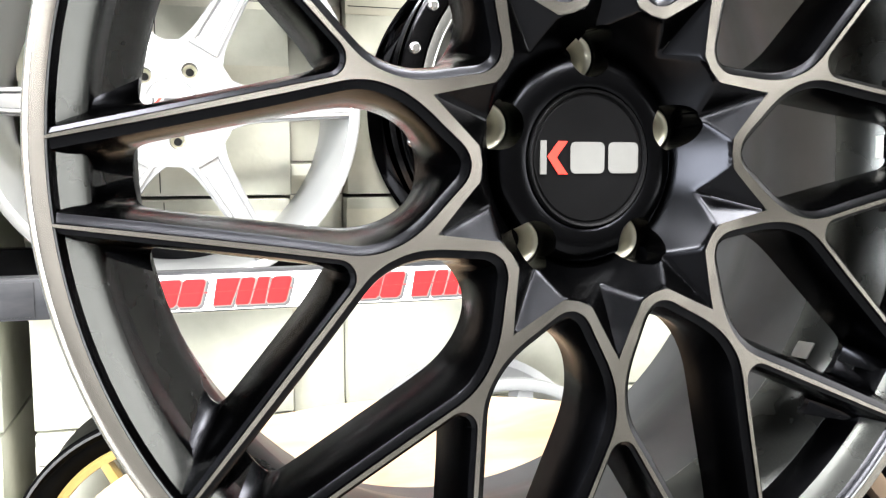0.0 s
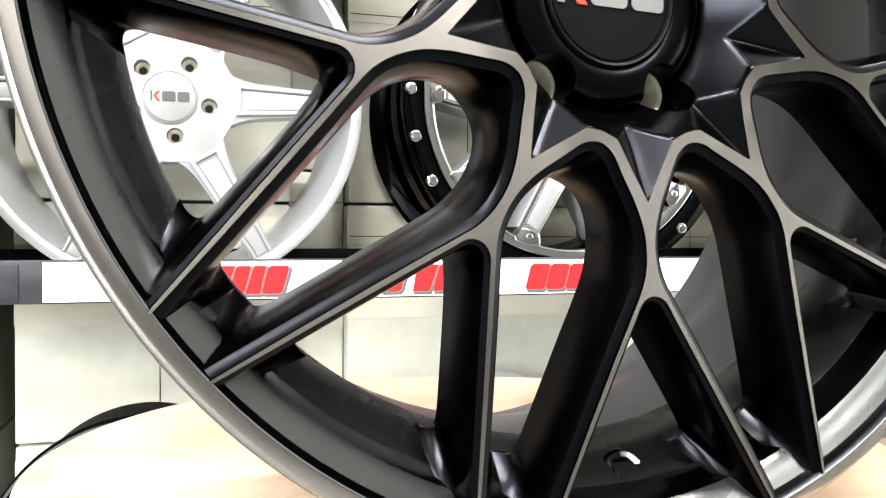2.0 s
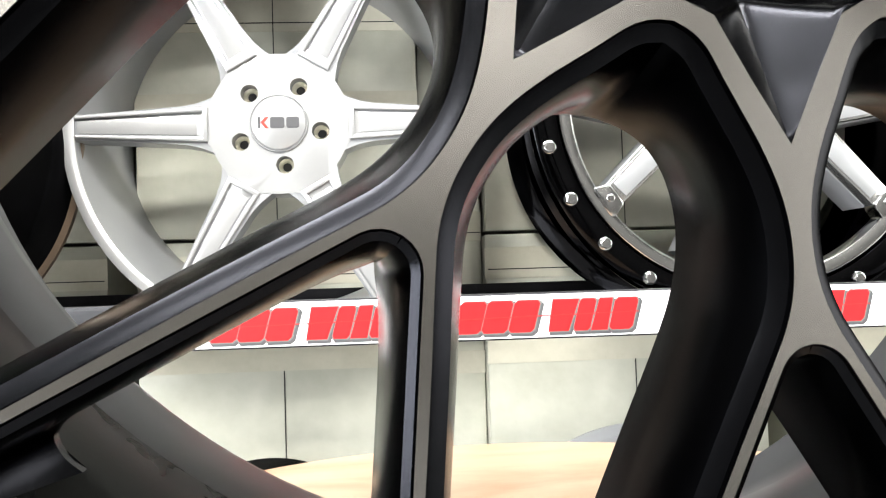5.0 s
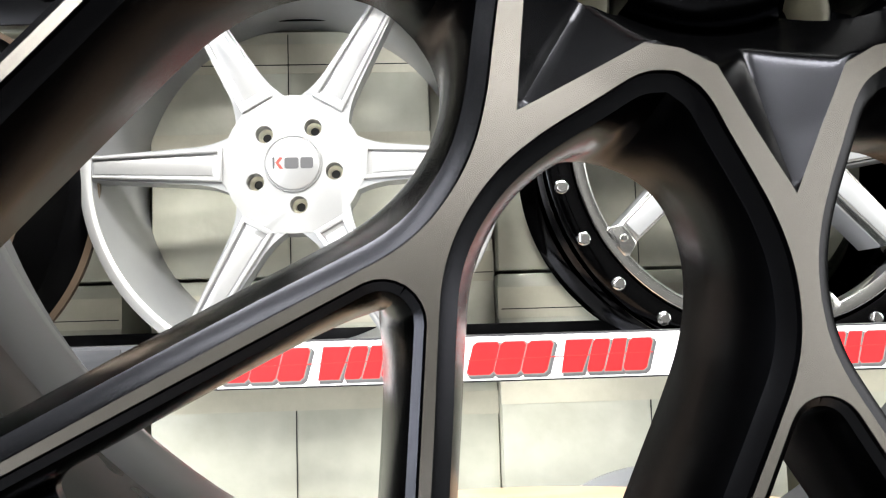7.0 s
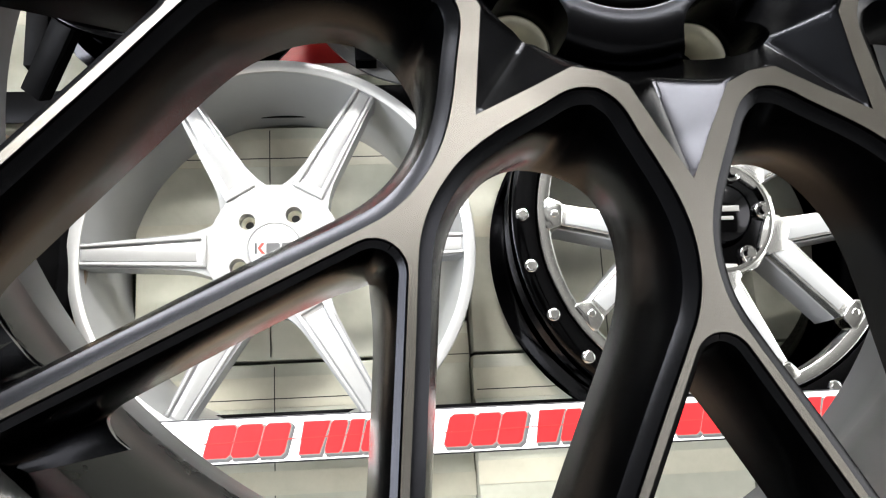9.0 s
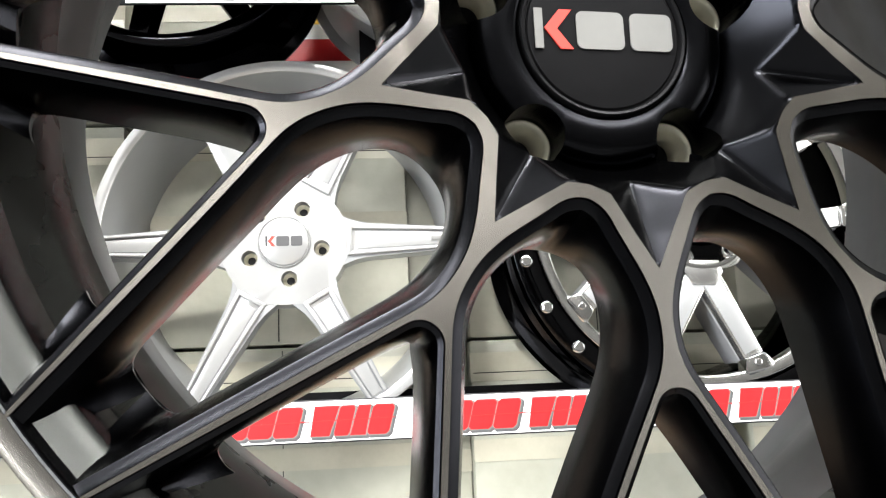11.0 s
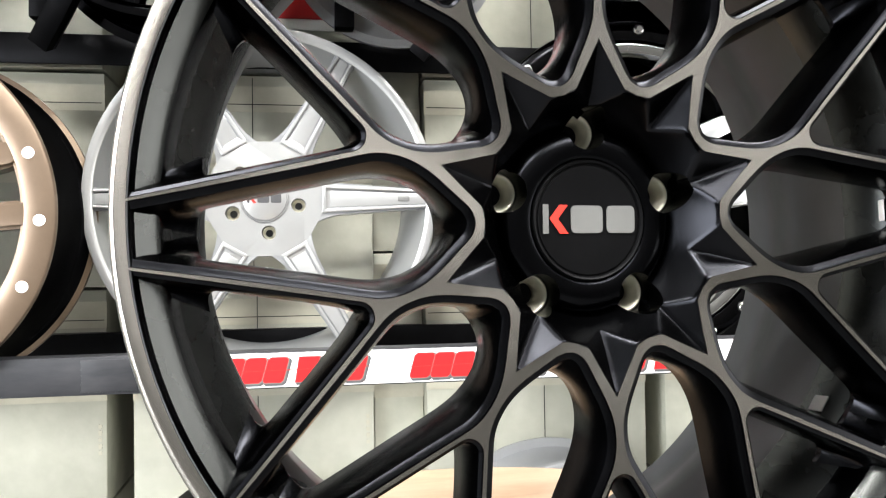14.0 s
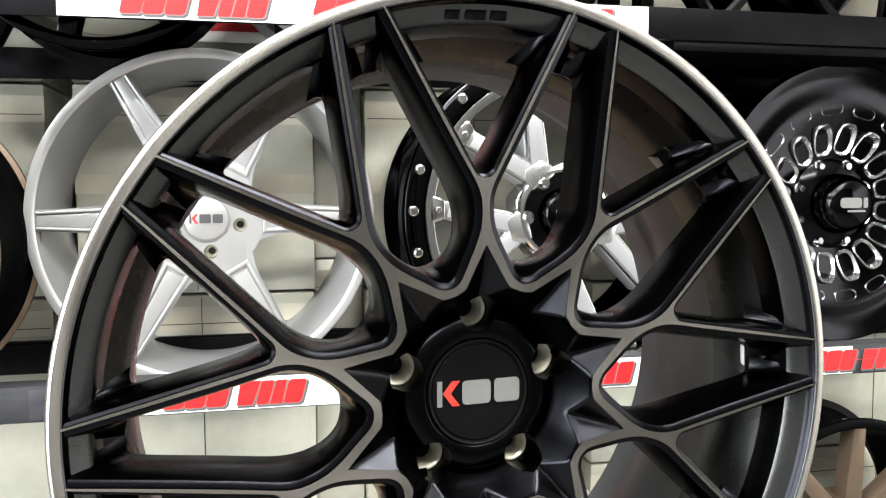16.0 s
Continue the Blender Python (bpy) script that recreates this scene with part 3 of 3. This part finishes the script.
def at_wheel(lx, ly, z, lean=0.0, spin=0.0):
    return rack(lx, ly, z, Matrix.Rotation(radians(lean), 4, "X"))


# silver six-spoke wheel
silver = thing("alloy_wheel", "bright silver six-spoke alloy wheel standing on the rack", "wheel", "wheels on the rack", at_wheel(-0.149, 0.172, 0.0925))
RS = 0.291
ring_parts(silver, RS, 0.235, BRIGHT, SILVER, 0.013)


def spoke_outline(grow=0.0, r0=0.074, r1=0.277):
    w0, w1 = 0.0265 + grow, 0.0165 + grow
    return [(-0.0420, r0), (-0.0385, 0.088), (-0.0335, 0.100), (-0.0295, 0.112), (-w0, 0.128), (-w1 - 0.001, r1 - 0.02), (-w1 - 0.003, r1), (w1 + 0.003, r1), (w1 + 0.001, r1 - 0.02), (w0, 0.128), (0.0295, 0.112), (0.0335, 0.100), (0.0385, 0.088), (0.0420, r0)]


def silver_spoke():
    bm = prism([(x, -z) for x, z in spoke_outline(0.0)], 0.006, 0.046, 0.0055)
    return mesh_of(bm, "spoke", SILVER, 40)


def channel(x0, x1):
    """A raised bar along the spoke, tapering to the rim."""
    bm = prism([(x0, -0.100), (x0 * 0.62, -0.272), (x1 * 0.62, -0.272), (x1, -0.100)], 0.0010, 0.010, 0.0015)
    return bm


ss, rim_bar = silver_spoke(), [mesh_of(channel(a, b), "spoke_rib", BRIGHT, 30) for a, b in ((-0.0235, -0.0175), (0.0175, 0.0235))]
end_bar = mesh_of(prism([(-0.0235, -0.096), (0.0235, -0.096), (0.0235, -0.103), (-0.0235, -0.103)], 0.0010, 0.010, 0.0015), "spoke_rib", BRIGHT, 30)
floor_bar = mesh_of(prism([(-0.0140, -0.110), (-0.0085, -0.270), (0.0085, -0.270), (0.0140, -0.110)], 0.0048, 0.010, 0.001), "spoke_channel", BRIGHT, 30)
for k in range(6):
    s_ = part("spoke", ss, None, silver, m=turn(30 + 60 * k) @ Matrix.Translation((0, 0, 0)))
    for me in rim_bar + [end_bar, floor_bar]:
        part("spoke_rib" if me is not floor_bar else "spoke_channel", me, None, s_)
web = []
for k in range(144):
    a = 2 * math.pi * k / 144
    r = 0.0965 + 0.0235 * ((1 - math.cos(6 * a)) / 2) ** 3
    web.append((-r * math.sin(a), -r * math.cos(a)))
bmh = prism(web, 0.0052, 0.06, 0.0035)
bmh = mesh_of(bmh, "hub", BRIGHT, 35)
holes = []
for k in range(5):
    c = bmesh.new()
    bmesh.ops.create_cone(c, cap_ends=True, segments=36, radius1=0.0118, radius2=0.0122, depth=0.06, matrix=turn(209 + 72 * k) @ Matrix.Translation((0, 0.020, -0.0575)) @ Matrix.Rotation(radians(90), 4, "X"))
    holes.append(mesh_of(c, "bore", SILVER, 0))
part("hub", cut(bmh, holes), None, silver)
sseat = mesh_of(revolve([(0.0062, 0.030), (0.0075, 0.027), (0.0110, 0.024), (0.0117, 0.026), (0.0117, 0.04), (0.0062, 0.04)], 32), "lug_seat", SEAT)
sb = mesh_of(disc(0.0063, 0.034, 0.04, 20), "lug_bore", DARKGREY)
for k in range(5):
    st = part("lug_seat", sseat, None, silver, m=turn(209 + 72 * k) @ Matrix.Translation((0, 0, -0.0575)))
    part("lug_bore", sb, None, st)
scap = part("center_cap", revolve([(1e-5, 0.0), (0.0350, 0.0), (0.0366, 0.0012), (0.0372, 0.0035), (0.0384, 0.0035), (0.039, 0.002), (0.040, 0.004), (0.040, 0.02), (1e-5, 0.02)], 80), BRIGHT, silver, "silver cap with a small badge")
badge(scap, 0.0280, -0.0007, DARKGREY, RED)
part("spoke_badge", box(0.020, 0.0008, 0.008, 0.0003), PALE, silver, m=Matrix.Translation((0.235, 0.0036, 0.0)))

# black wheel with a bolted outer ring and bright twin spokes
bead = thing("bolted_ring_wheel", "gloss black off-road wheel with chrome bolts and bright twin spokes", "wheel", "wheels on the rack", at_wheel(0.4665, 0.073, 0.097))
RB = 0.288
part("outer_ring", revolve([(0.252, 0.006), (0.254, 0.0), (0.262, -0.002), (0.280, -0.002), (RB - 0.002, 0.001), (RB, 0.006), (RB, 0.02), (0.276, 0.026), (0.252, 0.024)], 140), GLOSSBLACK, bead)
part("barrel", revolve([(0.254, 0.02), (0.236, 0.05), (0.230, 0.19), (0.252, 0.23), (0.282, 0.238), (RB, 0.23), (RB - 0.006, 0.222), (0.264, 0.215), (0.258, 0.16), (0.262, 0.09), (0.278, 0.06), (0.282, 0.05), (0.276, 0.026)], 128), GLOSSBLACK, bead)
for yb in (0.055, 0.075):
    part("barrel_bead", revolve([(0.276, yb - 0.004), (0.285, yb), (0.276, yb + 0.004)], 128), GLOSSBLACK, bead)
part("inner_ring", revolve([(0.232, 0.012), (0.234, 0.006), (0.246, 0.002), (0.250, 0.003), (0.252, 0.008), (0.252, 0.024), (0.232, 0.026)], 140), CHROME, bead, "chrome inner ring")
bolt_me = bmesh.new()
disc(0.0088, -0.0035, 0.002, 24, 0.0012, bolt_me)
bmesh.ops.create_cone(bolt_me, cap_ends=True, segments=6, radius1=0.0066, radius2=0.0058, depth=0.004, matrix=Matrix.Translation((0, -0.0055, 0)) @ Matrix.Rotation(radians(90), 4, "X"))
bolt_me = mesh_of(bolt_me, "bolt", CHROME, 30)
for k in range(24):
    part("bolt", bolt_me, None, bead, m=turn(91.7 + 15 * k) @ Matrix.Translation((0, -0.0015, -0.272)))
pad = mesh_of(prism([(-0.017, -0.219), (-0.014, -0.216), (0.014, -0.216), (0.017, -0.219), (0.023, -0.234), (0.019, -0.241), (-0.019, -0.241), (-0.023, -0.234)], 0.0035, 0.03, 0.002), "bracket", CHROME, 30)
small = mesh_of(disc(0.0052, 0.0, 0.004, 20, 0.001), "bracket_bolt", CHROME)
NODE, FOOT = Vector((0.0, -0.074)), Vector((-0.218 * math.sin(radians(18.5)), -0.218 * math.cos(radians(18.5))))


def tapered(w0, w1, y0, y1, bevel, a=0.0, b=1.0):
    """A tapered bar from the node at the hub out to the bracket."""
    d = (FOOT - NODE).normalized()
    n = Vector((-d.y, d.x))
    p, q = NODE.lerp(FOOT, a), NODE.lerp(FOOT, b)
    return prism([tuple(p - n * w0), tuple(q - n * w1), tuple(q + n * w1), tuple(p + n * w0)], y0, y1, bevel)


arm_me = mesh_of(tapered(0.0185, 0.0150, 0.008, 0.032, 0.0022), "spoke", MILLED, 30)
face_me = mesh_of(tapered(0.0145, 0.0112, 0.0072, 0.012, 0.0006, 0.10, 0.94), "spoke_face", SILVER, 30)
under_me = mesh_of(tapered(0.0215, 0.0165, 0.026, 0.080, 0.003), "spoke_flank", SILVER, 30)
node_me = mesh_of(prism([(-0.024, -0.066), (0.024, -0.066), (0.030, -0.084), (0.017, -0.104), (-0.017, -0.104), (-0.030, -0.084)], 0.0045, 0.06, 0.004), "spoke_node", MILLED, 30)
MIRROR = Matrix.Diagonal((-1, 1, 1, 1))
mirrored = []
for me in (arm_me, face_me, under_me):
    c = me.copy()
    c.transform(MIRROR)
    c.flip_normals()
    mirrored.append(c)
for k in range(5):
    base = 2 + 72 * k         # pair axis, clockwise from down
    part("spoke_node", node_me, None, bead, m=turn(base))
    for s, (am, fm, um) in ((18.5, (arm_me, face_me, under_me)), (-18.5, mirrored)):
        br = part("bracket", pad, None, bead, m=turn(base + s))
        part("bracket_bolt", small, None, br, m=Matrix.Translation((0, 0.001, -0.2265)))
        arm = part("spoke", am, None, bead, m=turn(base))
        part("spoke_face", fm, None, arm, "satin silver face")
        part("spoke_flank", um, None, arm, "duller silver flank")
lobes = []
for k in range(80):
    a = 2 * math.pi * k / 80
    r = 0.0870 + 0.0030 * math.cos(10 * a)
    lobes.append((-r * math.sin(a), -r * math.cos(a)))
part("hub", prism(lobes, 0.012, 0.075, 0.003), MILLED, bead)
part("hub_ring", revolve([(0.072, 0.012), (0.074, 0.0045), (0.079, 0.004), (0.084, 0.0065), (0.086, 0.014), (0.072, 0.016)], 80), CHROME, bead, "chrome ring round the lug nuts")
part("hub_well", disc(0.0725, 0.0095, 0.014, 60, 0.001), GLOSSBLACK, bead, "gloss black well of the hub")
bcap = part("center_cap", revolve([(1e-5, -0.018), (0.036, -0.018), (0.041, -0.014), (0.045, 0.0), (0.046, 0.006), (1e-5, 0.006)], 60), GLOSSBLACK, bead, "gloss black domed cap with a small plate")
for w, z in ((0.045, 0.004), (0.026, -0.009)):
    part("cap_bar", box(w, 0.0014, 0.008 if w > .03 else 0.005, 0.0004, (0, -0.0186, z)), PALE, bcap)
nut_me = mesh_of(revolve([(1e-5, -0.006), (0.006, -0.006), (0.0075, 0.0), (0.0105, 0.004), (0.0125, 0.0025), (0.0135, 0.006), (0.0135, 0.012), (1e-5, 0.012)], 24), "lug_nut", CHROME)
for k in range(6):
    part("lug_nut", nut_me, None, bead, m=turn(25 + 60 * k) @ Matrix.Translation((0, 0.002, -0.068)))

# bronze wheel beyond it
bronze = thing("alloy_wheel", "bronze satin alloy wheel with white bolt caps and a dark barrel", "wheel", "wheels on the rack", at_wheel(-0.684, -0.03, 0.0570))
RZ = 0.262
part("face_ring", revolve([(0.213, 0.020), (0.215, 0.008), (0.219, 0.006), (0.2205, 0.0012), (0.224, 0), (0.256, 0), (0.2605, 0.002), (RZ, 0.006), (RZ, 0.012), (0.250, 0.02), (0.218, 0.022)], 128), BRONZE, bronze)
part("barrel", revolve([(0.246, 0.012), (0.250, 0.016), (0.244, 0.03), (0.240, 0.07), (0.240, 0.16), (0.252, 0.21), (0.262, 0.222), (0.262, 0.228), (0.246, 0.228), (0.225, 0.16), (0.225, 0.05), (0.232, 0.02)], 112), STEEL, bronze, "dark painted barrel")
part("rear_lip", revolve([(0.258, 0.218), (0.267, 0.221), (0.267, 0.230), (0.256, 0.231)], 112), BRONZE, bronze, "bronze rear lip")
dot = mesh_of(disc(0.0082, -0.0012, 0.002, 20, 0.0008), "bolt_cap", WHITEDOT)
for k in range(16):
    part("bolt_cap", dot, None, bronze, m=turn(272.7 + 22.5 * k) @ Matrix.Translation((0, 0, -0.241)))


def twin(side, grow, r0, r1, y0, y1, bevel):
    """One bar of a twin spoke, on one side of the pair's axis."""
    a, b = side * 0.030, side * 0.043
    return prism([(a - 0.0150 - grow, -r0), (b - 0.0125 - grow, -r1 + 0.008), (b - 0.0165 - grow, -r1), (b + 0.0165 + grow, -r1), (b + 0.0125 + grow, -r1 + 0.008), (a + 0.0150 + grow, -r0)], y0, y1, bevel)


for side in (1, -1):
    bar_me = mesh_of(twin(side, 0.0, 0.055, 0.220, 0.003, 0.02, 0.0025), "spoke", BRONZE, 35)
    step_me = mesh_of(twin(side, 0.0045, 0.055, 0.216, 0.011, 0.055, 0.003), "spoke_step", BRONZE, 35)
    for k in range(6):
        sp = part("spoke", bar_me, None, bronze, m=turn(259 + 60 * k))
        part("spoke_step", step_me, None, sp)
part("hub", disc(0.075, 0.002, 0.07, 60, 0.006), BRONZE, bronze)

# black wheel with two rows of milled windows
milled = thing("milled_window_wheel", "gloss black wheel with rows of bright milled windows", "wheel", "wheels on the rack", at_wheel(1.066, 0.12, 0.110))
RM = 0.275
part("dish", revolve([(1e-5, 0.02), (0.06, 0.02), (0.09, 0.036), (0.15, 0.022), (0.185, 0.012), (0.215, 0.008), (0.235, 0.012), (RM - 0.02, 0.004), (RM - 0.004, 0.0), (RM, 0.004), (RM, 0.02), (RM - 0.02, 0.04), (RM - 0.03, 0.20), (RM - 0.004, 0.225), (RM - 0.03, 0.23), (RM - 0.05, 0.06), (0.15, 0.06), (1e-5, 0.06)], 128), GLOSSBLACK, milled)


def milled_ring(rx, rz, w, d):
    """A rounded bright frame round a dark window."""
    bm = bmesh.new()
    n = 28
    rows = []
    for k in range(n):
        a = 2 * math.pi * k / n
        c, s = math.cos(a), math.sin(a)
        sq = (abs(c) ** 3 + abs(s) ** 3) ** (-1 / 3)
        rows.append([bm.verts.new((rx * c * sq * f, y, rz * s * sq * f)) for f, y in ((1.0, 0.0), (1.0 - w * 0.15, -0.002), (1.0 - w, d), (1.0 - w, d + 0.012), (1.0, d))])
    for k in range(n):
        p, q = rows[k], rows[(k + 1) % n]
        for i in range(5):
            j = (i + 1) % 5
            bm.faces.new((p[i], p[j], q[j], q[i]))
    return mesh_of(bm, "window_frame", MILLED, 30)


big, thin = milled_ring(0.0208, 0.033, 0.50, 0.012), milled_ring(0.026, 0.0125, 0.55, 0.007)
big_in = mesh_of(prism([(0.014 * math.cos(2 * math.pi * k / 20), 0.0215 * math.sin(2 * math.pi * k / 20)) for k in range(20)], 0.006, 0.012), "window_floor", STEEL)
thin_in = mesh_of(prism([(0.018 * math.cos(2 * math.pi * k / 20), 0.0085 * math.sin(2 * math.pi * k / 20)) for k in range(20)], 0.004, 0.009), "window_floor", STEEL)
for k in range(16):
    f = part("window_frame", big, None, milled, "bright milled edge", m=turn(22.5 * k + 8) @ Matrix.Translation((0, 0.022, -0.128)) @ Matrix.Rotation(radians(-18), 4, "X"))
    part("window_floor", big_in, None, f)
for k in range(16):
    f = part("window_frame", thin, None, milled, "bright milled edge", m=turn(22.5 * k + 16) @ Matrix.Translation((0, 0.013, -0.186)) @ Matrix.Rotation(radians(-6), 4, "X"))
    part("window_floor", thin_in, None, f)
mcap = part("center_cap", revolve([(1e-5, -0.03), (0.04, -0.03), (0.05, -0.022), (0.058, 0.0), (0.06, 0.03), (1e-5, 0.03)], 60), GLOSSBLACK, milled, "gloss black domed cap with a pale mark")
for k in range(8):
    part("lug_nut", nut_me, None, milled, m=turn(22 + 45 * k) @ Matrix.Translation((0, 0.030, -0.080)))
part("cap_mark", prism(rounded(-0.030, -0.008, 0.018, 0.012, 0.008), -0.0312, -0.0302), PALE, mcap, smooth=0)
part("cap_mark", prism(rounded(0.021, -0.008, 0.031, 0.012, 0.003), -0.0312, -0.0302), PALE, mcap, smooth=0)
part("cap_bar", prism(rounded(-0.014, -0.016, 0.026, -0.012, 0.0015), -0.0312, -0.0302), PALE, mcap, smooth=0)

# ---- boxes behind the rack ----
def carton(name, w, d, h, m, label, seam=True):
    c = thing(name, label, "cardboard box", "boxes behind the rack", m)
    part("carton_body", box(w, d, h, 0.004), CARD, c)
    if seam:
        part("packing_tape", box(w * 1.001, 0.0008, 0.048, 0.0, (0, -d / 2 - 0.0006, h / 2 - 0.045)), TAPE, c, "yellowed clear packing tape", smooth=0)
        part("flap_joint", box(w * 0.98, 0.0006, 0.0016, 0.0, (0, -d / 2 - 0.0012, h / 2 - 0.055)), SCUFF, c, "thin dark flap joint", smooth=0)
        part("packing_tape", box(w * 1.001, 0.0008, 0.036, 0.0, (0, -d / 2 - 0.0009, 0.012)), TAPE, c, "yellowed clear packing tape", smooth=0)
    return c


random.seed(4)
STACKS = [(-1.35, -0.92), (-0.875, -0.440), (-0.390, 0.045), (0.145, 0.585), (0.63, 1.07), (1.11, 1.55)]
BACK = 0.335                     # front of the boxes behind the rack's front beam
for i, (x0, x1) in enumerate(STACKS):
    z, w = -1.046, x1 - x0
    for h in (0.20, 0.395, 0.395, 0.395, 0.395, 0.30):
        dy = random.uniform(-0.008, 0.012)
        tilt = Matrix.Rotation(radians(random.uniform(-0.6, 0.6)), 4, "Z")
        c = carton("carton", w, 0.40, h - 0.005, rack((x0 + x1) / 2, BACK + 0.20 + dy, z + h / 2, tilt), "cream-white cardboard wheel box with clear tape seams, stacked behind the rack")
        part("flap_seam", box(0.0016, 0.0006, h * 0.96, 0, (random.uniform(-0.012, 0.012), -0.2008, 0)), SCUFF, c, "thin dark seam where the flaps meet", smooth=0)
        if random.random() < 0.5:
            for k in range(5):
                part("print_bar", box(0.006, 0.0006, 0.007 + 0.003 * (k % 2), 0, (w / 2 - 0.012, -0.2006, -0.10 + 0.012 * k)), TAPE, c, "small printed bars", smooth=0)
        z += h
for x0, x1, gap in ((0.047, 0.143, 0.03), (-0.46, -0.37, 0.09)):
    z = -1.046
    for h in (0.5, 0.55, 0.5, 0.45):
        carton("carton", x1 - x0, 0.25, h - 0.004, rack((x0 + x1) / 2, BACK + gap + 0.125 if gap < 0.05 else BACK + 0.415 + 0.125, z + h / 2), "cream-white cardboard box set back between two stacks")
        z += h

# ---- wheels on the other shelves ----
def plain_wheel(name, label, R, width, lx, ly, z, lip, barrel, spokes, n, sw, cap_mat, phase=0.0):
    w = thing(name, label, "wheel", "wheels on the rack", rack(lx, ly, z))
    ring_parts(w, R, width, lip, barrel, 0.016)
    me = mesh_of(prism([(-sw * 0.7, -(R - 0.012)), (sw * 0.7, -(R - 0.012)), (sw, -0.06), (-sw, -0.06)], 0.012, 0.05, 0.004), "spoke", spokes, 35)
    for k in range(n):
        part("spoke", me, None, w, m=turn(phase + 360 / n * k))
    part("hub", disc(0.075, 0.010, 0.08, 48, 0.005), spokes, w)
    part("center_cap", disc(0.034, 0.004, 0.02, 40, 0.003), cap_mat, w)
    return w


# black wheel with a thin gold inner ring and gold spokes, low beside the table
gold = thing("alloy_wheel", "black-lipped wheel with gold spokes on the low shelf", "wheel", "wheels on the rack", rack(-0.186, 0.078, -0.568))
part("rim_lip", revolve([(0.160, 0.030), (0.186, 0.012), (0.196, 0.004), (0.198, 0.0), (0.202, 0.0), (0.205, 0.004), (0.205, 0.014), (0.19, 0.03), (0.188, 0.20), (0.165, 0.20)], 112), STEEL, gold, "dark polished lip")
part("lip_ring", revolve([(0.1965, 0.0035), (0.1985, -0.001), (0.2015, -0.001), (0.2035, 0.003)], 112), DARKGREY, gold)
part("gold_ring", revolve([(0.150, 0.020), (0.152, 0.014), (0.160, 0.014), (0.164, 0.020), (0.160, 0.05), (0.150, 0.05)], 96), GOLD, gold, "gold painted ring")
gme = mesh_of(prism([(-0.006, -0.154), (0.006, -0.154), (0.009, -0.05), (-0.009, -0.05)], 0.014, 0.045, 0.002), "spoke", GOLD, 35)
for k in range(10):
    part("spoke", gme, None, gold, "gold painted spoke", m=turn(36 * k + 8))
part("hub", disc(0.06, 0.014, 0.07, 40, 0.004), GOLD, gold, "gold painted hub")
plain_wheel("alloy_wheel", "grey wheel with a polished lip on the low shelf", 0.24, 0.2, 0.355, 0.06, -0.585, SILVER, SILVER, SILVER, 8, 0.02, DARKGREY, 10)
plain_wheel("alloy_wheel", "dark bronze-toned wheel on the low shelf", 0.24, 0.2, 1.10, 0.10, -0.56, STEEL, STEEL, BRONZE, 8, 0.02, DARKGREY, 4)
# upper shelf
plain_wheel("alloy_wheel", "grey wheel with a bright lip on the upper shelf", 0.20, 0.2, 0.085, 0.07, 0.575, BRIGHT, SILVER, SILVER, 8, 0.018, DARKGREY, 5)
plain_wheel("alloy_wheel", "gloss black wheel on the upper shelf", 0.22, 0.2, -0.300, 0.05, 0.575, GLOSSBLACK, GLOSSBLACK, GLOSSBLACK, 8, 0.02, GLOSSBLACK, 12)
plain_wheel("alloy_wheel", "black wheel with a machined lip on the upper shelf", 0.24, 0.2, 0.62, 0.06, 0.625, STEEL, GLOSSBLACK, GLOSSBLACK, 10, 0.016, GLOSSBLACK, 0)
plain_wheel("alloy_wheel", "gloss black wheel on the upper shelf", 0.26, 0.2, 1.16, 0.06, 0.645, STEEL, GLOSSBLACK, GLOSSBLACK, 10, 0.02, GLOSSBLACK, 8)
plain_wheel("alloy_wheel", "gloss black wheel on the upper shelf", 0.26, 0.2, -0.84, 0.06, 0.645, GLOSSBLACK, GLOSSBLACK, GLOSSBLACK, 8, 0.02, GLOSSBLACK, 8)
for x in (-0.50, 0.0, 0.62):
    solid("shelf_divider", box(0.034, 0.034, 0.75, 0.002), STEEL, "black steel divider post on the upper shelf", "rack post", rack(x - 0.01, 0.22, 0.77), group="divider posts")
for x in (-0.43, 0.20):
    b = box(0.036, 0.030, 0.30, 0.002)
    solid("diagonal_brace", b, STEEL, "black steel diagonal brace under the upper shelf", "brace", rack(x, 0.14, 0.455, Matrix.Rotation(radians(38), 4, "Y") @ Matrix.Rotation(radians(30), 4, "X")), group="diagonal braces")
sign = thing("striped_sign", "yellow, white and red striped sign behind the upper shelf", "sign", m=rack(-0.085, 0.30, 0.50))
part("panel", box(0.20, 0.004, 0.17, 0.001, (0, 0.003, 0.0)), WHITEPRINT, sign)
part("red_band", box(0.20, 0.001, 0.040, 0, (0, -0.0005, -0.045)), REDINK, sign, smooth=0)
part("yellow_band", box(0.20, 0.001, 0.030, 0, (0, -0.0005, 0.018)), YELLOW, sign, smooth=0)
part("yellow_band", box(0.20, 0.001, 0.020, 0, (0, -0.0005, 0.065)), YELLOW, sign, smooth=0)
